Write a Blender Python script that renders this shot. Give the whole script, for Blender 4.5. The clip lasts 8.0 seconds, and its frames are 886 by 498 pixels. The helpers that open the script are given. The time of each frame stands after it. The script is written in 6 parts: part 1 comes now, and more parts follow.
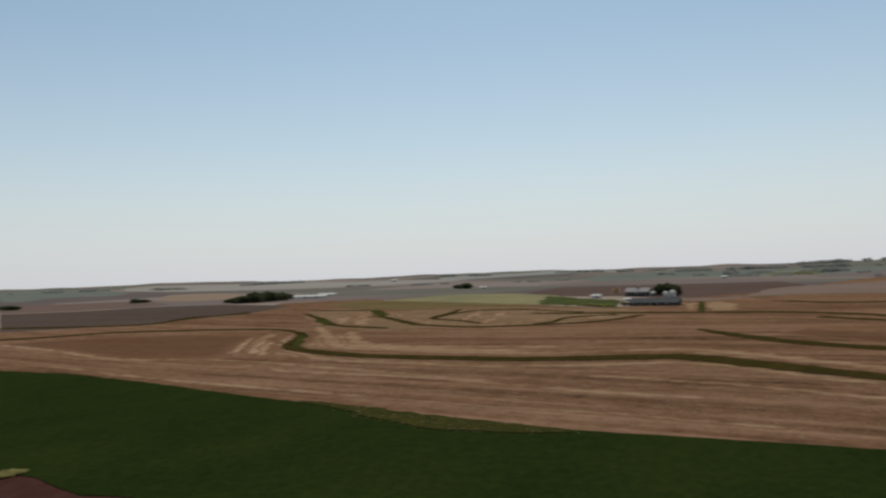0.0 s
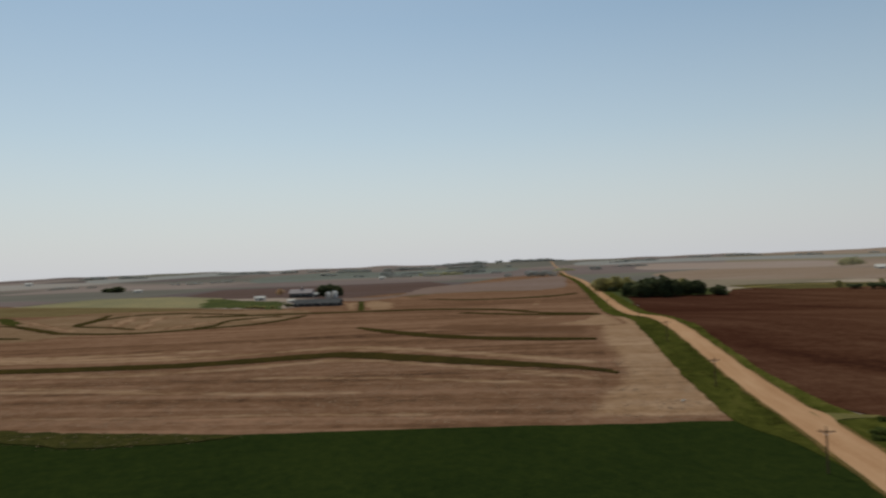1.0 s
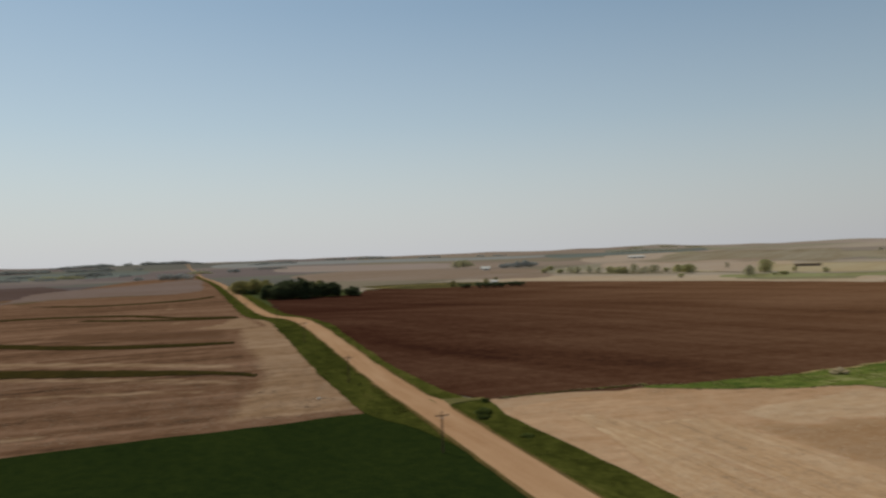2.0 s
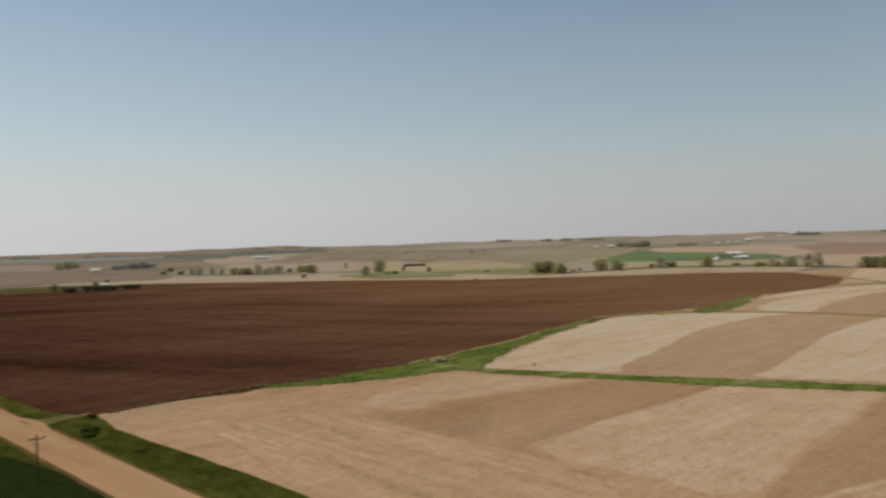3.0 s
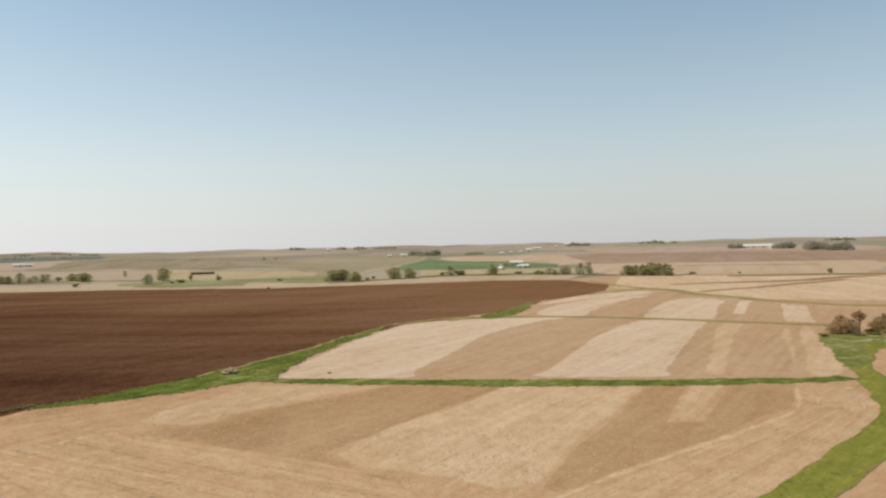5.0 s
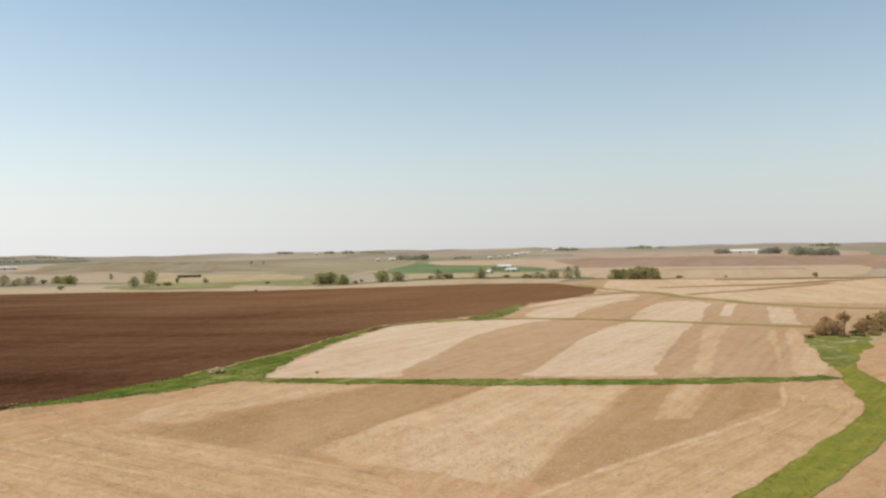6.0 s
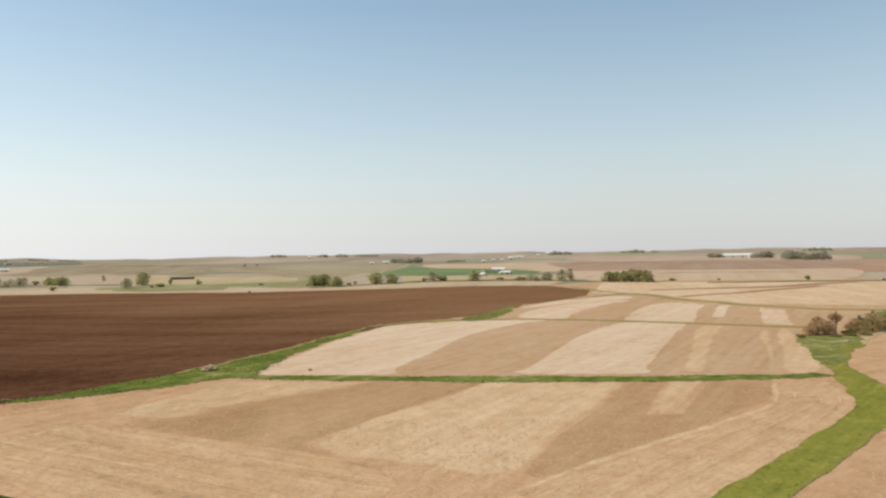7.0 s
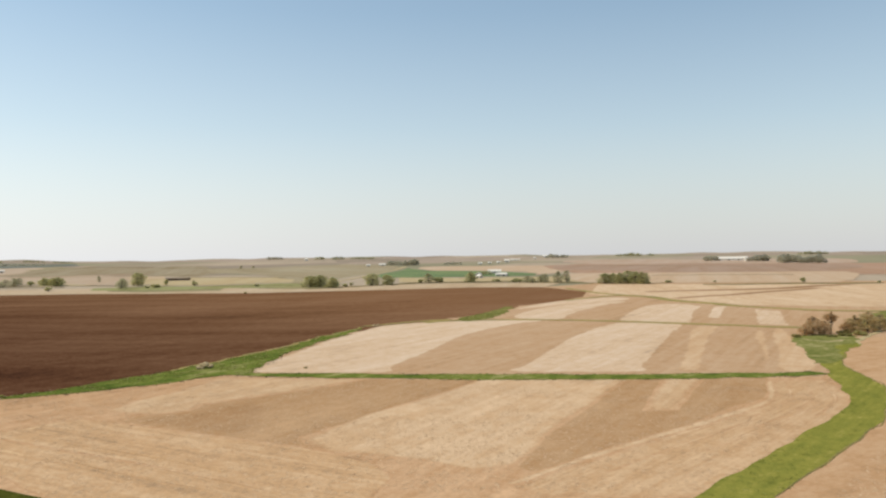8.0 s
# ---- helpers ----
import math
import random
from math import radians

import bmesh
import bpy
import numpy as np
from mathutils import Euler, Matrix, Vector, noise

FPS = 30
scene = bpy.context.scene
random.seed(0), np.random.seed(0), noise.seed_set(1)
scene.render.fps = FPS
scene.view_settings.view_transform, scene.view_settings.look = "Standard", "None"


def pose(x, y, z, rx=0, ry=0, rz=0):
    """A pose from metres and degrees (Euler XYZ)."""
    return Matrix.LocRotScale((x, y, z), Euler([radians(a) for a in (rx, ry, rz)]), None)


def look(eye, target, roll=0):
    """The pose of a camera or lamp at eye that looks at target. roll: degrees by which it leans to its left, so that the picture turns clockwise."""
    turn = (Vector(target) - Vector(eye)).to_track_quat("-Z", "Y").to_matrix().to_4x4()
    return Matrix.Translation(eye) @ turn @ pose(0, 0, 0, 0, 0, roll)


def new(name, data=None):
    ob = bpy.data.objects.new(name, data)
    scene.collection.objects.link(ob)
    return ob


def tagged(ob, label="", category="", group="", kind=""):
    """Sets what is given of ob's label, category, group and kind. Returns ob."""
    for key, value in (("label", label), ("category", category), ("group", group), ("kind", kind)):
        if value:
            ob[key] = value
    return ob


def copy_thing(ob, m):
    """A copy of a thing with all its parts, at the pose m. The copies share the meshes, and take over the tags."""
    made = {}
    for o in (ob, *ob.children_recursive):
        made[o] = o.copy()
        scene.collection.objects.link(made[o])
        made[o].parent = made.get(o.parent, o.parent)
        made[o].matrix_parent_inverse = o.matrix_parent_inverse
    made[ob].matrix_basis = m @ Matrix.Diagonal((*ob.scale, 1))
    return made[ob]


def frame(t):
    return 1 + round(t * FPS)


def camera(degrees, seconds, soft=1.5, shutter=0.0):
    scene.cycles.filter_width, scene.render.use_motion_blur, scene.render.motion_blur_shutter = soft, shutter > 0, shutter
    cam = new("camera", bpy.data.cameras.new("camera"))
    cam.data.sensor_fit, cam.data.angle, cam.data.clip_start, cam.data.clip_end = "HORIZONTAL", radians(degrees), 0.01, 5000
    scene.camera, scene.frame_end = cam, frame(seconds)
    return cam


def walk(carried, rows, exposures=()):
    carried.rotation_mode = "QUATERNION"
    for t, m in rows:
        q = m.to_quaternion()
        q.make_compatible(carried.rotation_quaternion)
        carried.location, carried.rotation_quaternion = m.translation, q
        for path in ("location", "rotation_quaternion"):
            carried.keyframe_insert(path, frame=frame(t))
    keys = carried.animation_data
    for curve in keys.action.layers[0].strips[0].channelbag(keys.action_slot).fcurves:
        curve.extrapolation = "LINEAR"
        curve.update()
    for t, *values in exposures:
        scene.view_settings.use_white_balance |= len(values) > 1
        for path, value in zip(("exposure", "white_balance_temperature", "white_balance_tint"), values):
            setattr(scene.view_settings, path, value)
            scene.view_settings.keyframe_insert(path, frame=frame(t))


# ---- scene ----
# ---- camera: a drone that hovers, pans to the right and sinks a little at the end ----
LENS = 60.96
# seconds, eye x, y, z, heading to the left of +y, pitch, roll
PATH = [
    (0, -0.17, 0.43, 36.00, 31.476, 1.992, -1.946),
    (0.5, -0.30, 0.07, 36.00, 19.044, 1.591, -2.087),
    (1, 0.07, -0.06, 36.00, 6.356, 1.218, -2.141),
    (2.5, 0.01, -0.45, 36.00, -34.768, -0.060, -1.901),
    (3, 0.59, -0.06, 36.00, -48.602, -0.437, -1.699),
    (3.5, 0.00, 0.00, 36.00, -58.096, -0.510, -1.498),
    (4, -0.19, -0.07, 36.00, -61.947, -0.452, -1.355),
    (4.5, -0.38, -0.08, 36.00, -63.463, -0.313, -1.294),
    (5, -0.64, -0.11, 36.00, -64.198, -0.200, -1.201),
    (6.5, -0.85, -0.18, 33.42, -65.378, 0.329, -0.952),
    (7, -1.00, -0.28, 32.64, -65.567, 0.464, -0.880),
    (7.5, -0.90, -0.25, 31.90, -65.742, 0.592, -0.815),
    (8, -0.85, -0.35, 31.17, -65.834, 0.693, -0.723),
]


def drone(x, y, z, heading, pitch, roll):
    turn = Euler((0, 0, radians(heading))).to_matrix() @ Euler((radians(90 + pitch), 0, 0)).to_matrix() @ Euler((0, 0, radians(roll))).to_matrix()
    return Matrix.Translation((x, y, z)) @ turn.to_4x4()


cam = camera(LENS, 8.0, soft=2.4, shutter=0.28)
walk(cam, [(t, drone(*p)) for t, *p in PATH],
     exposures=[(0.0, -0.63, 6400, 10), (1.0, -0.75, 6430, 10), (2.5, -0.79, 6520, 10), (3.0, -0.7, 6650, 10.5), (3.5, -0.56, 6740, 10.5), (4.0, -0.43, 6740, 10.5), (4.5, -0.3, 6680, 10.5),
                (5.0, -0.17, 6650, 10.5), (6.5, -0.06, 6620, 10), (8.0, -0.01, 6600, 10)])

# ---- light: a hazy spring sky and a high sun ----
SUN_HEADING, SUN_HEIGHT = -26.0, 56.0
world = bpy.data.worlds.new("sky")
scene.world = world
world.use_nodes = True
wn, wl = world.node_tree.nodes, world.node_tree.links
sky = wn.new("ShaderNodeTexSky")
sky.sky_type = "NISHITA"
sky.sun_disc = False
sky.sun_elevation, sky.sun_rotation = radians(SUN_HEIGHT), radians(SUN_HEADING)
sky.altitude, sky.air_density, sky.dust_density, sky.ozone_density = 300, 1.0, 0.6, 1.0
wn["Background"].inputs["Strength"].default_value = 0.15
# haze that thickens smoothly towards the horizon, all the way round
way = wn.new("ShaderNodeTexCoord")
split = wn.new("ShaderNodeSeparateXYZ")
wl.new(way.outputs["Generated"], split.inputs[0])
haze = wn.new("ShaderNodeValToRGB")
stops = haze.color_ramp.elements
for at, k in ((0.07, 0.75), (0.17, 0.38), (0.31, 0.13)):
    stops.new(at).color = (k, k, k, 1)
stops[0].color, stops[-1].position, stops[-1].color = (0.95, 0.95, 0.95, 1), 0.65, (0, 0, 0, 1)
wl.new(split.outputs["Z"], haze.inputs["Fac"])
veil = wn.new("ShaderNodeMix")
veil.data_type = "RGBA"
wl.new(haze.outputs["Color"], veil.inputs["Factor"])
clear = wn.new("ShaderNodeVectorMath")
clear.operation = "MULTIPLY"
clear.inputs[1].default_value = (1.04, 1.09, 0.96)
wl.new(sky.outputs["Color"], clear.inputs[0])
wl.new(clear.outputs["Vector"], veil.inputs["A"])
# the haze glows on the sun's side
toward = wn.new("ShaderNodeVectorMath")
toward.operation = "DOT_PRODUCT"
toward.inputs[1].default_value = (math.sin(radians(SUN_HEADING)), math.cos(radians(SUN_HEADING)), 0)
wl.new(way.outputs["Generated"], toward.inputs[0])
glow = wn.new("ShaderNodeMapRange")
glow.interpolation_type = "SMOOTHSTEP"
for key, value in (("From Min", -0.4), ("From Max", 1.1), ("To Min", 1.09), ("To Max", 1.70)):
    glow.inputs[key].default_value = value
wl.new(toward.outputs["Value"], glow.inputs["Value"])
shine = wn.new("ShaderNodeVectorMath")
shine.operation = "SCALE"
shine.inputs[0].default_value = (3.80, 3.88, 4.05)
wl.new(glow.outputs["Result"], shine.inputs["Scale"])
wl.new(shine.outputs["Vector"], veil.inputs["B"])
wl.new(veil.outputs["Result"], wn["Background"].inputs["Color"])
sun = new("sun", bpy.data.lights.new("sun", "SUN"))
sun.data.energy, sun.data.angle, sun.data.color = 3.4, radians(0.6), (1.0, 0.91, 0.74)
sa, se = radians(SUN_HEADING), radians(SUN_HEIGHT)
sun.matrix_world = look((math.sin(sa) * math.cos(se), math.cos(sa) * math.cos(se), math.sin(se)), (0, 0, 0))


# ---- materials ----
def ramp_nodes(nt, stops):
    r = nt.nodes.new("ShaderNodeValToRGB")
    el = r.color_ramp.elements
    while len(el) < len(stops):
        el.new(0.5)
    for e, (p, c) in zip(el, stops):
        e.position, e.color = p, (*c, 1)
    return r


def surface(name, stops, layers, rough=0.95, bump=0.0, bump_scale=2.0, island=0.0, random_ob=0.0, metal=0.0, spec=0.0, under=None):
    """A ramp of colours driven by a weighted sum of noises. layers: (size in metres, weight, heading of its grain, stretch)."""
    m = bpy.data.materials.new(name)
    m.use_nodes = True
    nt = m.node_tree
    n, l = nt.nodes, nt.links
    b = n["Principled BSDF"]
    b.inputs["Roughness"].default_value = rough
    b.inputs["Metallic"].default_value = metal
    b.inputs["Specular IOR Level"].default_value = spec
    co = n.new("ShaderNodeTexCoord")
    total = None
    for size, weight, heading, stretch in layers:
        mp = n.new("ShaderNodeMapping")
        mp.vector_type = "TEXTURE"
        mp.inputs["Rotation"].default_value = (0, 0, radians(heading))
        mp.inputs["Scale"].default_value = (size, size * stretch, size)
        l.new(co.outputs["Object"], mp.inputs["Vector"])
        t = n.new("ShaderNodeTexNoise")
        t.inputs["Scale"].default_value, t.inputs["Detail"].default_value, t.inputs["Roughness"].default_value = 1.0, 3.0, 0.6
        l.new(mp.outputs["Vector"], t.inputs["Vector"])
        s = n.new("ShaderNodeMath")
        s.operation = "MULTIPLY_ADD"
        s.inputs[1].default_value = weight
        s.inputs[2].default_value = -0.5 * weight
        l.new(t.outputs["Fac"], s.inputs[0])
        if total is not None:
            a = n.new("ShaderNodeMath")
            l.new(total, a.inputs[0])
            l.new(s.outputs[0], a.inputs[1])
            total = a.outputs[0]
        else:
            total = s.outputs[0]
    if island:
        g = n.new("ShaderNodeNewGeometry")
        s = n.new("ShaderNodeMath")
        s.operation = "MULTIPLY_ADD"
        s.inputs[1].default_value, s.inputs[2].default_value = island, -0.5 * island
        l.new(g.outputs["Random Per Island"], s.inputs[0])
        a = n.new("ShaderNodeMath")
        l.new(total, a.inputs[0])
        l.new(s.outputs[0], a.inputs[1])
        total = a.outputs[0]
    if random_ob:
        g = n.new("ShaderNodeObjectInfo")
        s = n.new("ShaderNodeMath")
        s.operation = "MULTIPLY_ADD"
        s.inputs[1].default_value, s.inputs[2].default_value = random_ob, -0.5 * random_ob
        l.new(g.outputs["Random"], s.inputs[0])
        a = n.new("ShaderNodeMath")
        l.new(total, a.inputs[0])
        l.new(s.outputs[0], a.inputs[1])
        total = a.outputs[0]
    mid = n.new("ShaderNodeMath")
    mid.inputs[1].default_value = 0.5
    l.new(total, mid.inputs[0])
    r = ramp_nodes(nt, stops)
    l.new(mid.outputs[0], r.inputs["Fac"])
    l.new(r.outputs["Color"], b.inputs["Base Color"])
    if under:
        # towards its rim the patch thins out into the field that it lies in
        low = ramp_nodes(nt, under)
        l.new(mid.outputs[0], low.inputs["Fac"])
        rim = n.new("ShaderNodeAttribute")
        rim.attribute_name = "rim"
        fray = n.new("ShaderNodeMath")
        fray.operation = "MULTIPLY_ADD"
        fray.inputs[1].default_value, fray.inputs[2].default_value = 0.9, -0.45
        l.new(mid.outputs[0], fray.inputs[0])
        add = n.new("ShaderNodeMath")
        l.new(rim.outputs["Fac"], add.inputs[0])
        l.new(fray.outputs[0], add.inputs[1])
        cover = n.new("ShaderNodeMapRange")
        cover.interpolation_type = "SMOOTHSTEP"
        cover.inputs["From Min"].default_value, cover.inputs["From Max"].default_value = 0.12, 0.9
        l.new(add.outputs[0], cover.inputs["Value"])
        mix = n.new("ShaderNodeMix")
        mix.data_type = "RGBA"
        l.new(cover.outputs["Result"], mix.inputs["Factor"])
        l.new(low.outputs["Color"], mix.inputs["A"])
        l.new(r.outputs["Color"], mix.inputs["B"])
        l.new(mix.outputs["Result"], b.inputs["Base Color"])
    if bump:
        t = n.new("ShaderNodeTexNoise")
        t.inputs["Scale"].default_value, t.inputs["Detail"].default_value = bump_scale, 4.0
        l.new(co.outputs["Object"], t.inputs["Vector"])
        k = n.new("ShaderNodeBump")
        k.inputs["Strength"].default_value, k.inputs["Distance"].default_value = 1.0, bump
        l.new(t.outputs["Fac"], k.inputs["Height"])
        l.new(k.outputs["Normal"], b.inputs["Normal"])
    return m


def tone(c, k):
    return tuple(v * k for v in c)


def soil_stops(c, spread):
    warm = (c[0] * 1.1, c[1] * 1.02, c[2] * 0.92)
    return [(0.1, tone(c, 1 - spread * 1.3)), (0.38, tone(warm, 1 - spread * 0.4)), (0.62, tone(c, 1 + spread * 0.45)), (0.9, tone(c, 1 + spread * 1.3))]


def field(name, c, grain, spread=0.3, big=60, rows=2.2, into=None, streak=0.45, bands=0.0, **kw):
    """Worked soil or stubble: broad stains, streaks along the way it was worked, clods. into: colour and spread of the field that its rim fades into."""
    layers = [(big, 0.55, grain, 3.0), (rows, 0.6, grain, 30.0), (rows * 3, streak, grain, 22.0), (0.7, 0.55, grain, 1.5), (3.0, 0.7, grain, 1.6), (11, 0.4, grain, 1.6)]
    if bands:
        layers.append((9.0, bands, grain, 16.0))
    return surface(name, soil_stops(c, spread), layers, bump=0.12, bump_scale=1.6, under=soil_stops(*into) if into else None, **kw)


C_FRONT, C_STRIPE, C_PALE, C_NW = (0.460, 0.292, 0.171), (0.423, 0.284, 0.177), (0.542, 0.410, 0.296), (0.185, 0.106, 0.064)


M_STUBBLE_E = field("pale_stubble", C_FRONT, -95, 0.28)
M_PALE_BROAD = field("broad_pale_stubble", (0.527, 0.369, 0.234), -95, 0.2, into=((0.468, 0.311, 0.185), 0.24))
M_PALE_STRIPE = field("standing_pale_stubble", C_PALE, -95, 0.2, into=(C_STRIPE, 0.2))
M_FAINT_FRONT = field("faint_pale_stubble", (0.507, 0.352, 0.220), -95, 0.22, into=(C_FRONT, 0.26))
M_FAINT_STRIPE = field("faint_standing_stubble", (0.493, 0.343, 0.218), -95, 0.2, into=(C_STRIPE, 0.2))
M_LOW = field("combed_stubble", (0.497, 0.334, 0.200), 175, 0.24, rows=1.1, streak=0.7, into=(C_FRONT, 0.26))
M_DARK_FRONT = field("disked_patch_soil", (0.388, 0.245, 0.136), -95, 0.22, into=(C_FRONT, 0.26))
M_DARK_CORE = field("darker_disked_soil", (0.348, 0.216, 0.118), -95, 0.22, into=((0.388, 0.245, 0.136), 0.22))
M_BRIGHT_ROW = field("bright_stalk_row", (0.575, 0.41, 0.26), 175, 0.25, into=((0.498, 0.334, 0.2), 0.24))
M_DARK_ROW = field("dark_wheel_row", (0.40, 0.255, 0.145), 175, 0.25, into=((0.512, 0.341, 0.196), 0.3))
M_STRIPE = field("disked_stubble", C_STRIPE, -95, 0.2)
M_UPPER = field("upper_pale_stubble", (0.517, 0.379, 0.255), -70, 0.22, big=40)
M_RAKED = field("raked_stubble", (0.483, 0.324, 0.194), 73, 0.24, rows=0.8, streak=0.6, into=(C_FRONT, 0.26))
M_RAKED_ROW = field("raked_stubble_row", (0.522, 0.369, 0.234), 73, 0.25, into=(C_FRONT, 0.26))
M_SOUTH = field("reddish_stubble", (0.44, 0.282, 0.165), 60, 0.25)
M_STUBBLE_NW = field("brown_stubble", C_NW, -92, 0.5, rows=3.0, streak=0.8, bands=0.6)
M_PALE_NW = field("pale_contour_stubble", (0.285, 0.186, 0.114), -90, 0.35, rows=3.0, streak=0.8, into=(C_NW, 0.42))
M_PALE_BRIGHT = field("dry_stalk_rows", (0.33, 0.222, 0.14), -90, 0.35, rows=3.0, streak=0.8, into=(C_NW, 0.42))
M_CONTOUR = field("grey_contour_stubble", (0.205, 0.134, 0.079), -85, 0.4, big=30, rows=4.0, streak=0.9, into=(C_NW, 0.42))
M_HEAD = field("light_headland", (0.30, 0.195, 0.118), -90, 0.35, rows=3.0, into=(C_NW, 0.42))
M_TILLED = field("tilled_soil", (0.14, 0.078, 0.046), -90, 0.3, rows=3.0, into=(C_NW, 0.42))


def plowed(name, dark_end, dry, along, near, far):
    """Turned soil, dark at one end of the field, with haze painted in long paler bands towards the other."""
    m = surface(name, soil_stops(dark_end, 0.3), [(70, 0.6, -92, 3.0), (4.0, 0.35, -92, 30.0), (9, 0.35, -150, 26.0), (26, 0.65, -150, 9.0), (60, 0.5, -125, 5.0), (0.8, 0.6, 0, 1.5), (3.2, 0.5, -92, 1.3)], bump=0.14, bump_scale=1.4)
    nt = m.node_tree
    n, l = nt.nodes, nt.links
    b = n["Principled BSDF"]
    dark_ramp = b.inputs["Base Color"].links[0].from_node
    feed = dark_ramp.inputs["Fac"].links[0].from_socket
    # dry: the far tone, the same soil with haze put into its colour
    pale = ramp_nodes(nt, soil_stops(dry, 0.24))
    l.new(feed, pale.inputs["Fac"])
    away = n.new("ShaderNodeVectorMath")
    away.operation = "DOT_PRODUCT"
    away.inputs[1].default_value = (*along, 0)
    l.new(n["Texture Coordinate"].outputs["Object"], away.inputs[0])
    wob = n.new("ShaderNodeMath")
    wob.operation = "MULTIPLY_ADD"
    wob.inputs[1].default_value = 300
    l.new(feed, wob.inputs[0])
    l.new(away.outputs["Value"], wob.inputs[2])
    far_mix = n.new("ShaderNodeMapRange")
    far_mix.inputs["From Min"].default_value, far_mix.inputs["From Max"].default_value = near + 150, far + 150
    l.new(wob.outputs[0], far_mix.inputs["Value"])
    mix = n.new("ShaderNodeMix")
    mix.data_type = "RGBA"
    l.new(far_mix.outputs["Result"], mix.inputs["Factor"])
    l.new(dark_ramp.outputs["Color"], mix.inputs["A"])
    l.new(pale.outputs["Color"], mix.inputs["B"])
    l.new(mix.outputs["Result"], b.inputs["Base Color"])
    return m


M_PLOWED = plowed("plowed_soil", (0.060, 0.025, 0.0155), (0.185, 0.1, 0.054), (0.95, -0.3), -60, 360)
M_BROWNBAND = field("brown_contour_soil", (0.135, 0.094, 0.052), -90, 0.3, big=40, rows=4, into=(C_NW, 0.42))
M_PURPLE = field("bare_dark_soil", (0.115, 0.08, 0.07), -90, 0.25, big=120, rows=8)
M_DARKWEST = field("bare_grey_soil", (0.098, 0.074, 0.062), -60, 0.25, big=120, rows=8)
M_PINK = field("pinkish_soil", (0.16, 0.115, 0.10), -60, 0.2, big=150, rows=10)
M_RED = field("red_bare_soil", (0.062, 0.028, 0.023), 30, 0.3)
M_MAUVE = field("mauve_soil", (0.35, 0.235, 0.17), -80, 0.18, big=200, rows=12)
M_TAN = field("tan_stubble", (0.43, 0.335, 0.235), -80, 0.18, big=150, rows=9)
M_CREAM = field("cream_grass", (0.41, 0.335, 0.21), -60, 0.15, big=150, rows=9)
M_OLIVE = field("olive_cover", (0.15, 0.115, 0.055), -90, 0.35, big=40, rows=4, into=(C_NW, 0.42))
M_BAND = field("dark_disked_band", (0.27, 0.17, 0.10), -60, 0.2, into=((0.52, 0.372, 0.245), 0.22))
M_BROWNFAR = field("brown_hill_soil", (0.30, 0.23, 0.17), -80, 0.2, big=160, rows=12)
M_OLIVEFAR = field("olive_hill_grass", (0.31, 0.27, 0.18), -70, 0.25, big=120, rows=12)
M_GREENFAR = field("far_green_cover", (0.158, 0.168, 0.137), -60, 0.25, big=150, rows=12)
M_FAR_OLIVE = field("olive_ridge_cover", (0.205, 0.195, 0.155), -60, 0.2, big=160, rows=12)
M_FAR_PINK = field("pinkish_far_stubble", (0.40, 0.315, 0.24), -60, 0.15, big=160, rows=12)
M_FAR_BROWN = field("olive_brown_slope", (0.275, 0.23, 0.16), -50, 0.25, big=90, rows=14, streak=0.8)
M_FAR_MAUVE = field("olive_tan_slope", (0.30, 0.255, 0.175), -40, 0.22, big=90, rows=14, streak=0.8)
M_FAR_DARKMAUVE = field("dark_mauve_soil", (0.315, 0.225, 0.17), -85, 0.18, big=150, rows=14, streak=0.8)
M_FAR_PALEMAUVE = field("pale_mauve_soil", (0.40, 0.305, 0.24), -85, 0.15, big=150, rows=14)
M_FAR_TANPINK = field("pinkish_tan_stubble", (0.45, 0.34, 0.245), -85, 0.15, big=120, rows=10)
M_FAR_GREEN = field("creek_green_cover", (0.25, 0.25, 0.12), -60, 0.3, big=60, rows=8)
M_NORTH_BROWN = field("brownish_northern_soil", (0.262, 0.198, 0.15), -60, 0.2, big=120, rows=12)
# northern and western ridges: distance haze is painted in as paler, greyer colour
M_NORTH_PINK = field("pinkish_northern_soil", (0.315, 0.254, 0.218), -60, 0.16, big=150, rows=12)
M_NORTH_BLUE = field("haze_tinted_northern_cover", (0.262, 0.264, 0.25), -60, 0.2, big=200, rows=16)
M_NORTH_GREEN = field("haze_tinted_green_cover", (0.155, 0.17, 0.15), -60, 0.25, big=120, rows=16)
M_NORTH_PALE = field("haze_tinted_pale_soil", (0.30, 0.28, 0.255), -60, 0.15, big=200, rows=16)
M_NORTH_MAUVE = field("mauve_field_soil", (0.205, 0.15, 0.125), -80, 0.22, big=60, rows=8)


def grassy(name, c, big=14, straw=None, bump=0.25, mottle=0.6, **kw):
    stops = [(0.1, tone(c, 0.5)), (0.4, tone(c, 0.85)), (0.62, (c[0] * 1.25, c[1] * 1.12, c[2] * 1.0)), (0.92, straw or (c[0] * 1.9, c[1] * 1.5, c[2] * 1.4))]
    return surface(name, stops, [(big, 0.6, 0, 1.8), (2.2, mottle, 20, 1.4), (0.5, mottle, 0, 1)], bump=bump, bump_scale=1.5, **kw)


